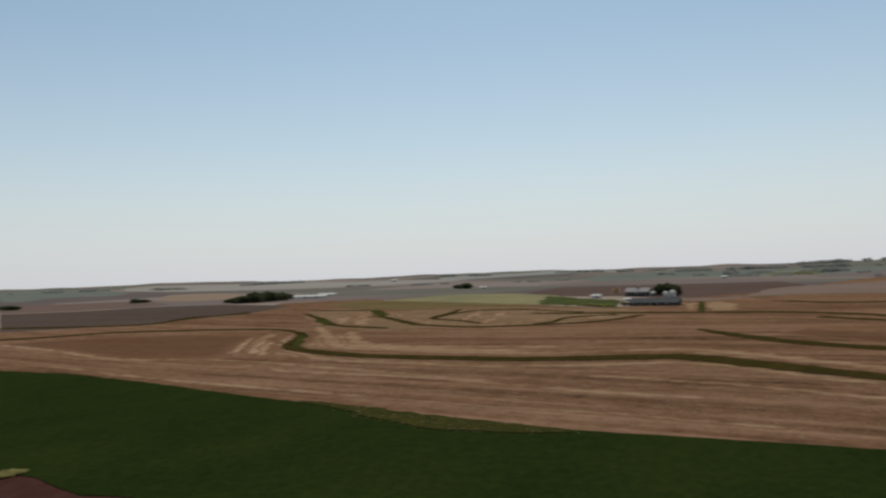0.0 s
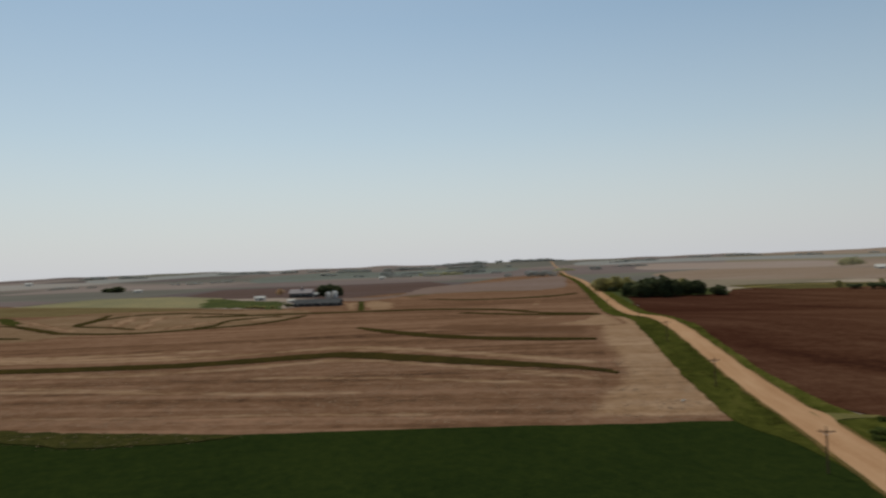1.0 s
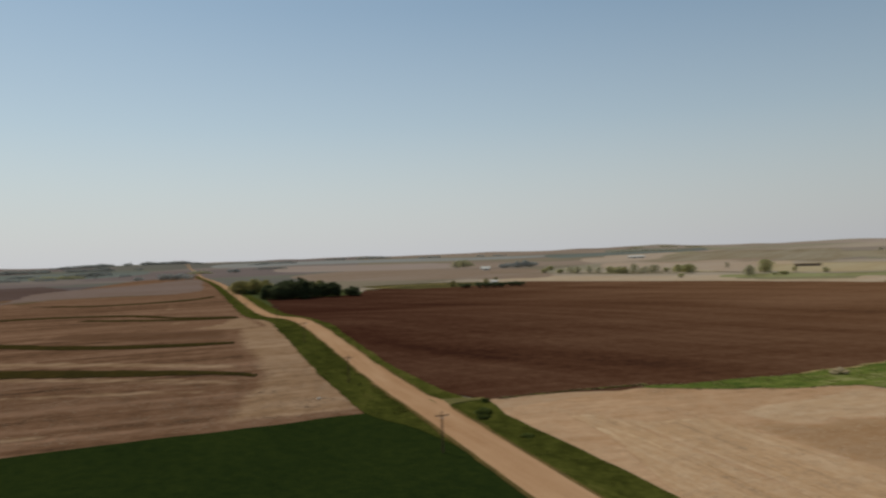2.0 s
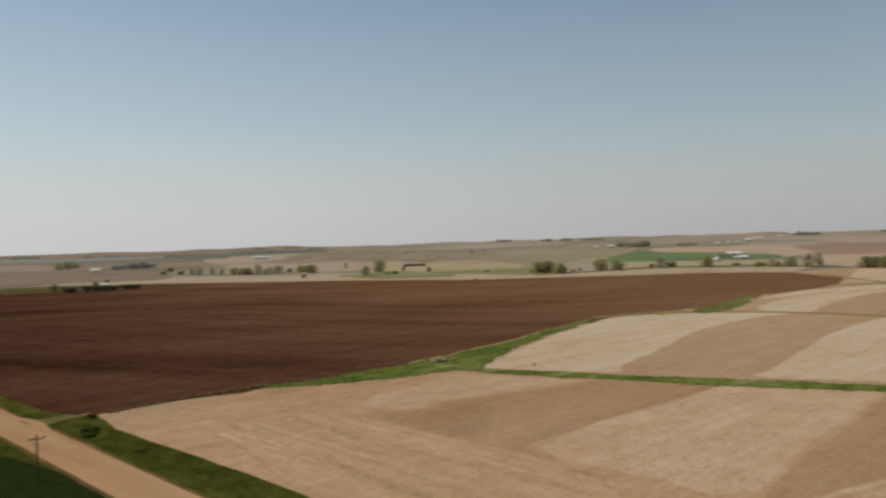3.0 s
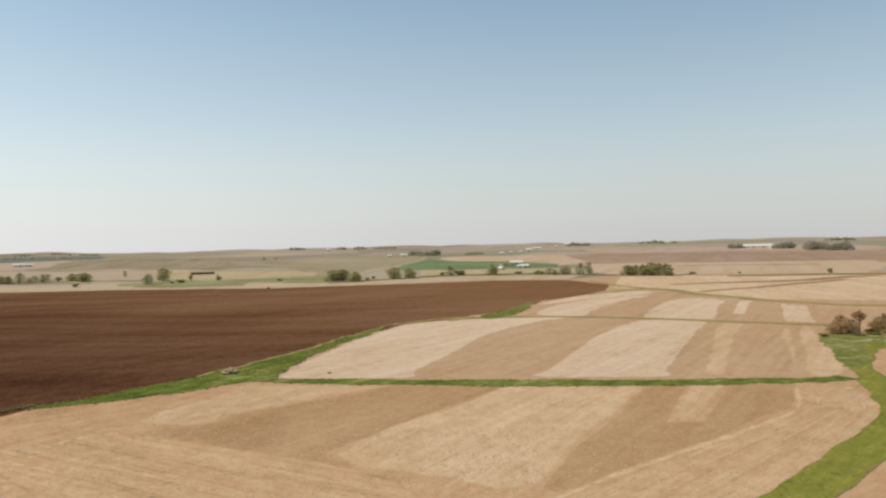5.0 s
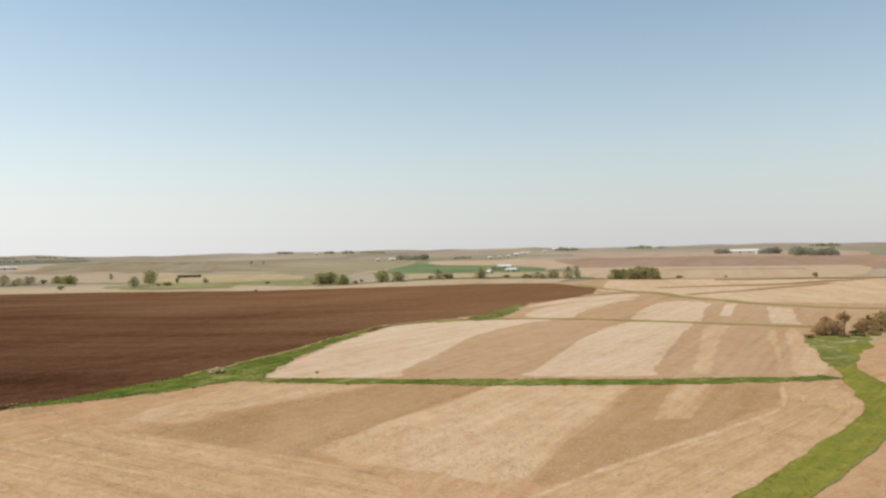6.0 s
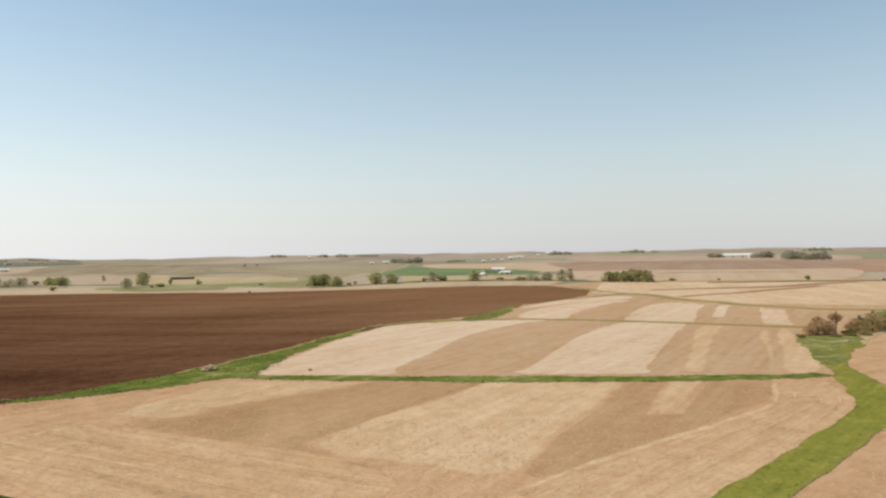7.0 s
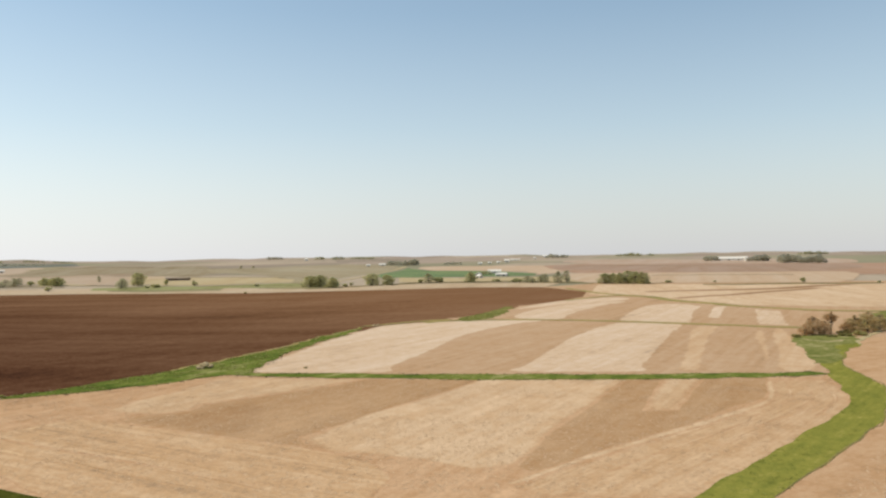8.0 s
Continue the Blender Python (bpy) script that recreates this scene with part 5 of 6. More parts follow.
def leaves(rng, centers, size, flat=0.6):
    """Small bent leaf clumps, one at each centre, turned at random."""
    n = len(centers)
    a = rng.normal(size=(n, 3))
    a /= np.linalg.norm(a, axis=1)[:, None]
    b = np.cross(a, rng.normal(size=(n, 3)))
    b /= np.linalg.norm(b, axis=1)[:, None]
    c = np.cross(a, b)
    s = size * rng.uniform(0.6, 1.4, (n, 1))
    v = np.stack([centers - a * s - b * s * 0.3, centers - b * s * 0.7 + c * s * 0.25, centers + a * s, centers + b * s * 0.7 + c * s * 0.25], 1).reshape(-1, 3)
    f = [(4 * i, 4 * i + 1, 4 * i + 2, 4 * i + 3) for i in range(n)]
    return v.tolist(), f


# ---- trees: each a trunk with limbs under a crown of leaf clumps; built 10 m high, then copied ----
def make_tree(seed, leaf, count, lobes, low, leaf_size, spread=1.0, top=0.0, open_air=0.35, lobe=1.0):
    rng = np.random.default_rng(seed)
    tree = new("tree")
    verts, faces = [], []
    lean = rng.uniform(-0.4, 0.4, 2)
    spine = [(lean[0] * u * u, lean[1] * u * u, -0.4 + 8.4 * u) for u in (0, 0.15, 0.35, 0.6, 0.85, 1)]
    tube(verts, faces, spine, [0.42, 0.3, 0.25, 0.18, 0.1, 0.04], 7)
    pts = []
    for k in range(lobes):
        u = (k + 0.5) / lobes
        ang = k * 2.4 + rng.uniform(-0.5, 0.5)
        zc = low + (9.1 - low) * (0.12 + 0.8 * u) + rng.uniform(-0.5, 0.5)
        wide = spread * (4.1 * math.sqrt(max(0.05, 1 - (2 * u - 0.75) ** 2 * 0.75)) * (1 - top * u))
        out = wide * rng.uniform(0.35, 0.72)
        c = np.array([math.cos(ang) * out, math.sin(ang) * out, zc])
        rad = wide * rng.uniform(0.38, 0.58) * lobe
        d = rng.normal(size=(count // lobes, 3))
        d /= np.linalg.norm(d, axis=1)[:, None]
        q = c + d * (rad * rng.uniform(open_air, 1.0, (len(d), 1)) ** 0.6) * [1, 1, 0.8]
        pts.append(q)
        root = spine[2 + int(u * 2.9)]
        knee = (np.array(root) * 0.45 + c * 0.55 + [0, 0, -0.35]).tolist()
        tube(verts, faces, [root, knee, c.tolist()], [0.13, 0.08, 0.03], 5)
        for _ in range(3):
            tip = c + rng.normal(size=3) * rad * 0.6
            tube(verts, faces, [knee, ((np.array(knee) + tip) / 2 + [0, 0, 0.2]).tolist(), tip.tolist()], [0.05, 0.035, 0.012], 4)
    pts = np.concatenate(pts)
    pts = pts[pts[:, 2] > 0.1]
    mesh_part("trunk", verts, faces, M_BARK, tree)
    v, f = leaves(rng, pts, leaf_size)
    mesh_part("crown", v, f, leaf, tree)
    return tree


def make_shrub(seed, leaf, count, leaf_size):
    """A low thing of several stems; 10 m high and wide before it is scaled."""
    rng = np.random.default_rng(seed)
    shrub = new("shrub")
    verts, faces, pts = [], [], []
    for k in range(9):
        ang = k * 2.4
        tip = np.array([math.cos(ang) * rng.uniform(1.2, 4.2), math.sin(ang) * rng.uniform(1.2, 4.2), rng.uniform(4.0, 8.4)])
        tube(verts, faces, [(math.cos(ang) * 0.5, math.sin(ang) * 0.5, -0.4), (tip * 0.5 + [0, 0, 0.6]).tolist(), tip.tolist()], [0.28, 0.17, 0.05], 5)
        d = rng.normal(size=(count // 9, 3))
        d /= np.linalg.norm(d, axis=1)[:, None]
        pts.append(tip * [1, 1, 0.8] + d * 2.0 * rng.uniform(0.2, 1.15, (len(d), 1)) * [1, 1, 1.1])
    pts = np.concatenate(pts)
    mesh_part("stem", verts, faces, M_BARK, shrub)
    v, f = leaves(rng, pts[pts[:, 2] > 0.1], leaf_size)
    mesh_part("crown", v, f, leaf, shrub)
    return shrub


def plant(proto, x, y, h, w, label, category, group, used=[]):
    turn = random.uniform(0, 360)
    m = pose(x, y, z_at(x, y) - 0.1, 0, 0, turn) @ Matrix.Diagonal((w / 7.6, w / 7.6, h / 9.6, 1))
    if proto in used:
        ob = copy_thing(proto, m @ Matrix.Diagonal((1 / proto.scale[0], 1 / proto.scale[1], 1 / proto.scale[2], 1)))
    else:
        used.append(proto)
        ob = proto
        ob.matrix_basis = m
    return tagged(ob, label, category, group)


ROUND = [make_tree(s, M_LEAF, 2500, 24, -0.9, 0.24, 1.05, 0.0, 0.1, 0.95) for s in (11, 12, 13)]
SLIM = [make_tree(s, M_LEAF_GREY, 900, 16, -0.3, 0.28, 1.0, 0.1, 0.1, 0.9) for s in (21, 22)]
DENSE = [make_tree(s, M_LEAF_DARK, 2600, 18, 0.2, 0.4, 1.05, 0.05, 0.5, 0.95) for s in (31, 32)]
OLIVE_TREE = [make_tree(s, M_LEAF_OLIVE, 3000, 22, 0.0, 0.25, 1.0, 0.0, 0.1, 0.9) for s in (41,)]
BUDDING = [make_tree(s, M_LEAF_BROWN, 2800, 22, -0.7, 0.2, 1.0, 0.0, 0.05, 0.85) for s in (51,)]
TOPPED = make_tree(53, M_LEAF_BROWN, 1500, 10, 5.4, 0.22, 0.85, 0.0, 0.1, 0.85)
SPARSE = make_tree(57, M_LEAF_TWIG, 2700, 22, -0.9, 0.21, 1.0, 0.0, 0.05, 0.85)
BUSH = [make_shrub(s, M_LEAF, 900, 0.6) for s in (61,)]
BUSH_DARK = [make_shrub(s, M_LEAF_DARK, 900, 0.6) for s in (62,)]
BUSH_VERGE = make_shrub(64, M_LEAF_VERGE, 900, 0.6)
BUSH_OLIVE = [make_shrub(s, M_LEAF_OLIVE, 800, 0.6) for s in (63,)]

L_ROUND, L_SLIM = "leafy green tree with a rounded crown by the creek", "thin greyish green tree just in leaf by the creek"
L_DENSE, L_OLIVE = "dark evergreen tree in a farm windbreak", "yellowish olive tree coming into leaf beside the road"
L_BUSH, L_DARKBUSH = "low green shrub along the creek line", "low greyish shrub in the open field"

# x, y, height, width along the creek beyond the plowed field
CREEK_ROUND = [(585, 398, 12.5, 13), (590, 390, 12.8, 13), (583, 372, 10.6, 10.5), (624, 354, 13.4, 13), (634, 343, 11.4, 11), (700, 284, 11.3, 10),
               (693, 148, 11.4, 11), (697, 141, 11.0, 10), (693, 134, 11.3, 9.7), (701, 128, 13.9, 12), (697, 121, 12.8, 10), (694, 114, 12.2, 11),
               (518, 648, 9.8, 9), (522, 658, 9.2, 8.5), (522, 671, 8.8, 9), (466, 715, 9.3, 9.5), (470, 704, 8.6, 9), (472, 697, 8.4, 8), (552, 577, 15.4, 12), (529, 679, 8.1, 10), (532, 664, 9.2, 11)]
for i, (x, y, h, w) in enumerate(CREEK_ROUND):
    plant(ROUND[i % 3], x, y, h, w * 1.4, L_ROUND, "tree", "creek trees")
CREEK_SLIM = [(528, 572, 9.8, 8), (508, 730, 10.5, 8), (511, 714, 7, 9), (522, 709, 8.2, 9), (706, 213, 7.7, 7), (697, 219, 6, 7), (589, 376, 9.9, 9),
              (679, 321, 11.3, 9), (714, 211, 9.4, 7.9), (706, 196, 13.0, 7.8), (715, 190, 13.1, 7.9), (713, 229, 6.7, 9), (457, 745, 10, 6.7), (461, 732, 7.5, 6.6),
              (475, 686, 11.6, 5.7), (486, 686, 6.1, 7.7), (497, 681, 9.9, 7.7), (601, 686, 8.1, 4.2), (504, 547, 11.1, 9.1), (449, 773, 8.3, 9.5), (445, 751, 9.3, 9.3),
              (579, 531, 5.9, 3.6), (1340, 1093, 9.1, 6.6), (1390, 1099, 6.6, 6.7), (529, 1344, 13.7, 15.4), (552, 1361, 16.1, 20)]
for i, (x, y, h, w) in enumerate(CREEK_SLIM):
    plant(SLIM[i % 2], x, y, h, w * 1.35, L_SLIM, "tree", "creek trees")
CREEK_BUSH = [(533, 706, 4.1, 5.4), (567, 555, 6.8, 3.6), (573, 525, 4.5, 4.7), (704, 234, 4.4, 4.5), (688, 313, 6, 8), (430, 801, 6.4, 7), (438, 776, 5.7, 8),
              (598, 368, 3.7, 4.3), (620, 375, 3.3, 3.3), (678, 329, 4.5, 5.7), (688, 316, 6.3, 8.1), (722, 244, 4, 4.6), (701, 110, 2.6, 3.2), (717, 95, 2.6, 5.5),
              (481, 879, 7.1, 7.6), (518, 686, 5.1, 5.2), (533, 535, 4, 8), (581, 456, 2.8, 5.6), (705, 240, 3, 6), (708, 222, 3.2, 6), (716, 262, 3, 7)]
for x, y, h, w in CREEK_BUSH:
    plant(BUSH[0], x, y, h, w, L_BUSH, "shrub", "creek shrubs")
for x, y, h, w in [(725, 55, 2, 2.8), (729, -18, 4.9, 3.9), (720, -75, 2.2, 3), (458, 584, 4.4, 5.7), (495, 400, 1.9, 2.4), (524, 537, 2.8, 4.6)]:
    plant(BUSH[0], x, y, h, w, L_DARKBUSH, "shrub", "field shrubs")

# windbreak at the farm beside the road, and the hedge of the small farm in the plowed field
GROVE = [(83, 633, 12.4, 11.7), (91, 625, 13.6, 12.5), (100, 628, 16.3, 12.6), (107, 620, 17.1, 12.5), (116, 623, 14.3, 11.6), (127, 632, 12.9, 9.8),
         (134, 623, 12.8, 11.7), (150, 619, 8.0, 10.7), (110, 634, 15, 11), (96, 640, 14, 11)]
for i, (x, y, h, w) in enumerate(GROVE):
    plant(DENSE[i % 2], x, y, h * 1.1, w * 1.35, L_DENSE, "tree", "windbreak by the road")
for x, y, h, w in [(67, 717, 14, 17), (81, 710, 15.5, 18), (91, 715, 14, 15), (130, 660, 14, 11), (75, 722, 13, 14), (256, 658, 6.2, 5.4), (296, 671, 5.9, 4.5), (313, 686, 5.6, 4.6)]:
    plant(OLIVE_TREE[0], x, y, h, w * 1.2, L_OLIVE, "tree", "farm trees")
plant(BUSH_DARK[0], 77, 706, 4.7, 7.6, "dark green shrub under the farm trees", "shrub", "farm shrubs")
for x, y, h, w in [(258, 632, 4.6, 10), (267, 620, 6, 8), (273, 617, 5.4, 8), (278, 614, 5.2, 8), (284, 611, 5.4, 8), (298, 618, 5.1, 8), (303, 612, 4.8, 8)]:
    plant(BUSH_DARK[0], x, y, h, w, "dense dark hedge shrub round a small farm", "shrub", "farm hedge")
for i, (x, y, h, w) in enumerate([(-737, 681, 5.8, 16), (-712, 668, 8.5, 14), (-696, 661, 10.4, 15), (-689, 674, 14.7, 16), (-691, 688, 13.4, 14), (-693, 702, 14.4, 17), (-697, 718, 12.8, 14),
                                  (-699, 734, 11.9, 16), (-741, 795, 7.2, 13), (-679, 1155, 8, 14), (-660, 1146, 10.5, 14), (-650, 1138, 10.8, 14), (-966, 524, 7.1, 20), (-963, 706, 7.4, 12.7), (-967, 723, 5.9, 14.7)]):
    plant(DENSE[i % 2], x, y, h, w * 1.4, "dark tree in a distant farm wood", "tree", "distant farm wood")
for i, (x, y, h, w) in enumerate([(-215, 777, 13.5, 13), (-208, 774, 14, 13), (-201, 773, 12.8, 13)]):
    plant(DENSE[i % 2], x, y, h, w * 1.35, "large dark round tree behind the grain bins", "tree", "farmstead trees")
plant(BUDDING[0], -281, 832, 8.0, 10, "bare brownish tree behind the barn", "tree", "farmstead trees")
for x, y, h, w in [(-235, 626, 3, 5.6), (-225, 620, 2.6, 5), (-216, 619, 2.6, 4.4), (-230, 622, 2.4, 4.6), (-241, 628, 2.2, 4)]:
    plant(BUSH_OLIVE[0], x, y, h, w, "yellow-green shrub at the farmyard edge", "shrub", "farmyard shrubs")
plant(BUSH_DARK[0], -206, 630, 3.6, 6.4, "dark shrub at the end of the long barn", "shrub", "farmyard shrubs")

# budding trees at the head of the grass waterway
for x, y, h, w in [(318, -11, 8.2, 7.6), (321, -15, 6.4, 5.5), (316, -8, 4.6, 4.4), (331, -23, 5.0, 5.0)]:
    plant(BUDDING[0], x, y, h, w * 1.25, "reddish brown budding tree in the grass waterway", "tree", "waterway trees")
plant(TOPPED, 326, -17.5, 9.0, 7.5, "slim leaning tree with a small brown crown", "tree", "waterway trees")
for x, y, h, w in [(331, -26, 8.0, 7.6), (338, -31, 9.4, 8.4), (345, -36, 7.4, 7.6), (351, -41, 6.5, 7.0)]:
    plant(SPARSE, x, y, h, w * 1.15, "small olive brown tree just budding in the grass waterway", "tree", "waterway trees")
for x, y, h, w in [(308, -5, 1.7, 3.3), (318, -22, 1.6, 4), (313, -17, 1.3, 3.4), (322, -27, 2.2, 4.5), (328, -22, 1.8, 4)]:
    plant(BUSH_OLIVE[0], x, y, h, w, "low weedy shrub under the budding trees", "shrub", "waterway shrubs")
for x, y, h, w in [(64.8, 151.0, 1.9, 3.2), (66.3, 153.2, 1.3, 2.6), (63.6, 148.6, 1.2, 2.2), (71.0, 163.6, 1.4, 2.0), (67.4, 156.4, 0.9, 1.8), (65.6, 131, 0.6, 2.6)]:
    plant(BUSH_VERGE, x, y, h, w, "rank green shrub in the road ditch", "shrub", "roadside shrubs")
plant(BUSH_OLIVE[0], 179.4, 124, 0.8, 0.9, "small olive shrub standing in pale stubble", "shrub", "field shrubs")
plant(BUSH_OLIVE[0], -150.6, 81.2, 1.0, 6.0, "yellowish shrub on bare soil beside the crop", "shrub", "field shrubs")


# ---- far woods and hedges: crowds of crowns that nobody could count ----
def wood(label, x, y, length, deep, high, leaf, seed, heading=None):
    rng = np.random.default_rng(seed)
    ang = math.atan2(-x, y) if heading is None else radians(heading)
    ax, ay = math.cos(ang), math.sin(ang)
    verts, faces = [], []
    n = max(8, int(length / 3.2))
    for k in range(n):
        u, v = (k + rng.uniform(-0.8, 1.8)) / n - 0.5, rng.uniform(-0.5, 0.5)
        clump = noise.noise((u * length / 38, seed * 1.7, 0.4))
        if length > 60 and clump < -0.22:
            continue
        px, py = x + ax * u * length - ay * v * deep, y + ay * u * length + ax * v * deep
        h = high * rng.uniform(0.7, 1.15) * (1 + 0.5 * clump) * (1 - 0.45 * min(1, abs(2 * u)) ** 4)
        base = z_at(px, py)
        tube(verts, faces, [(px, py, base - 0.5), (px, py, base + h * 0.6)], [0.3, 0.1], 4)
        d = rng.normal(size=(70, 3))
        d /= np.linalg.norm(d, axis=1)[:, None]
        c = np.array([px, py, base + h * 0.52]) + d * [h * 0.58, h * 0.58, h * 0.48] * rng.uniform(0.5, 1, (70, 1))
        lv, lf = leaves(rng, c, h * 0.13)
        s = len(verts)
        verts += lv
        faces += [tuple(i + s for i in q) for q in lf]
    ob = mesh_part("distant_trees", verts, faces, leaf)
    tagged(ob, label, "trees", kind="stuff")


for i, (x, y, l, d, h, m) in enumerate([(557, 1135, 60, 25, 10, M_LEAF_FAR), (600, 1200, 60, 20, 9.5, M_LEAF_FAR), (1555, 822, 42, 18, 11, M_LEAF_FAR), (1526, 770, 50, 22, 14, M_LEAF_FAR),
                                        (1556, 676, 46, 14, 7, M_LEAF_FAR), (2655, 738, 84, 20, 11, M_LEAF_FAR), (2344, 1747, 70, 20, 9, M_LEAF_FAR), (2436, 1560, 110, 24, 11, M_LEAF_FAR), (879, 336, 16, 10, 6, M_LEAF_GREY), (2391, 1555, 87, 20, 10, M_LEAF_GREY), (1935, 157, 35, 20, 16, M_LEAF_FAR),
                                        (1881, 46, 46, 20, 15, M_LEAF_FAR), (1774, -26, 58, 25, 17, M_LEAF_FAR), (1767, -66, 42, 20, 14, M_LEAF_FAR), (6, 1352, 92, 20, 11, M_LEAF_FAR),
                                        (1316, 1828, 206, 30, 5.5, M_LEAF_FAR), (259, 1908, 88, 20, 6, M_LEAF_FAR), (586, 1438, 35, 20, 14, M_LEAF_GREY), 
                                        (-381, 2080, 64, 25, 10, M_LEAF_FAR), (-325, 2120, 65, 25, 9, M_LEAF_FAR), (-204, 1592, 37, 15, 7.5, M_LEAF_FAR), (-197, 1913, 73, 25, 9, M_LEAF_FAR), (-145, 1920, 73, 25, 10, M_LEAF_FAR),
                                        (-417, 1856, 38, 20, 6.7, M_LEAF_FAR), (-557, 2076, 50, 20, 7.7, M_LEAF_FAR), (-707, 1719, 85, 15, 6.5, M_LEAF_FAR), (-760, 1606, 67, 15, 6, M_LEAF_FAR), (-951, 1488, 94, 15, 6, M_LEAF_FAR),
                                        (-1155, 1493, 86, 15, 6.5, M_LEAF_FAR), (-1874, 1490, 110, 20, 8, M_LEAF_FAR), (83, 1715, 52, 20, 7.6, M_LEAF_GREY), (135, 1732, 66, 20, 7.7, M_LEAF_FAR), (-280, 1582, 73, 15, 6.5, M_LEAF_FAR),
                                        (-202, 1744, 107, 15, 7, M_LEAF_GREY), (-97, 1754, 80, 15, 6.6, M_LEAF_FAR)]):
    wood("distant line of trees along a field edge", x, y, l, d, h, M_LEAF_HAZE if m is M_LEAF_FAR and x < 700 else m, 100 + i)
for i, (az, r, l, h) in enumerate([(-58, 2400, 300, 8), (-44, 2700, 260, 9), (-30, 2600, 200, 9), (-18, 2800, 500, 9), (-8, 2500, 600, 11), (-2, 2900, 500, 11), (8, 2300, 160, 7), (14, 2600, 240, 8),
                                   (22, 2500, 300, 8), (37, 3000, 300, 7), (60, 2900, 120, 8), (80, 2800, 160, 9), (92, 2700, 90, 9)]):
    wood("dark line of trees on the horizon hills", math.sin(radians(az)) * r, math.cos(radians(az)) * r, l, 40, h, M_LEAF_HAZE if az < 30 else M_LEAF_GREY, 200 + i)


# ---- farm buildings ----
def gable(name, label, category, x, y, long, wide, wall_h, roof_h, heading, wall_m, roof_m, doors=1, windows=3, cupola=False, group="farm buildings"):
    """A gabled building: walls, two roof slopes with eaves, doors and windows; its long side runs along its own x."""
    ob = new(name)
    a, b = long / 2, wide / 2
    bm = bmesh.new()
    pts = [(-a, -b, -0.8), (a, -b, -0.8), (a, b, -0.8), (-a, b, -0.8), (-a, -b, wall_h), (a, -b, wall_h), (a, b, wall_h), (-a, b, wall_h), (-a, 0, wall_h + roof_h), (a, 0, wall_h + roof_h)]
    v = [bm.verts.new(p) for p in pts]
    for f in ((0, 1, 5, 4), (2, 3, 7, 6), (1, 2, 6, 9, 5), (3, 0, 4, 8, 7), (0, 3, 2, 1)):
        bm.faces.new([v[i] for i in f])
    part("wall", bm, wall_m, ob)
    slope = roof_h / b
    for s in (-1, 1):
        bm = bmesh.new()
        e, o = 0.5, 0.6
        low = (wall_h - e * slope)
        q = [(-a - o, s * (b + e), low), (a + o, s * (b + e), low), (a + o, 0, wall_h + roof_h), (-a - o, 0, wall_h + roof_h)]
        v = [bm.verts.new((px, py, pz + 0.06)) for px, py, pz in q] + [bm.verts.new((px, py, pz + 0.24)) for px, py, pz in q]
        for f in ((0, 1, 2, 3), (4, 5, 6, 7), (0, 1, 5, 4), (1, 2, 6, 5), (2, 3, 7, 6), (3, 0, 4, 7)):
            bm.faces.new([v[i] for i in f])
        bmesh.ops.recalc_face_normals(bm, faces=bm.faces)
        part("roof", bm, roof_m, ob)
    for k in range(doors):
        cx = -a + long * (k + 1) / (doors + 1) + 0.9
        for s in (-1, 1):
            bm = bmesh.new()
            box(bm, cx - 1.3, s * b - 0.06, 0, cx + 1.3, s * b + 0.06, min(wall_h - 0.3, 3.0))
            door = part("door", bm, M_DARK, ob, "dark sliding door")
            bm = bmesh.new()
            top = min(wall_h - 0.3, 3.0)
            box(bm, cx - 1.5, min(s * b + s * 0.062, s * b + s * 0.16), top, cx + 2.9, max(s * b + s * 0.062, s * b + s * 0.16), top + 0.14)
            part("door_rail", bm, M_GALV, door, "steel door rail")
    for k in range(windows):
        cx = -a + long * (k + 0.5) / windows
        for s in (-1, 1):
            bm = bmesh.new()
            box(bm, cx - 0.5, s * b - 0.05, wall_h * 0.4, cx + 0.5, s * b + 0.05, wall_h * 0.4 + 1.0)
            pane = part("window", bm, M_GLASS, ob, "small dark window")
            bm = bmesh.new()
            z0, d0, d1 = wall_h * 0.4, s * b + s * 0.052, s * b + s * 0.09
            for x0, z1, x1, z2 in ((-0.62, -0.12, 0.62, 0.0), (-0.62, 1.0, 0.62, 1.12), (-0.62, 0.0, -0.5, 1.0), (0.5, 0.0, 0.62, 1.0)):
                box(bm, cx + x0, min(d0, d1), z0 + z1, cx + x1, max(d0, d1), z0 + z2)
            part("window_frame", bm, M_WHITE, pane, "pale window frame")
    if cupola:
        bm = bmesh.new()
        z = wall_h + roof_h
        box(bm, -1.0, -1.0, z - 1, 1.0, 1.0, z + 1.6)
        tower = part("cupola", bm, wall_m, ob)
        bm = bmesh.new()
        bmesh.ops.create_cone(bm, cap_ends=True, segments=4, radius1=1.9, radius2=0.05, depth=1.2, matrix=pose(0, 0, z + 2.2, 0, 0, 45))
        part("cupola_roof", bm, roof_m, tower)
    ob.matrix_basis = pose(x, y, z_at(x, y), 0, 0, heading)
    return tagged(ob, label, category, group)


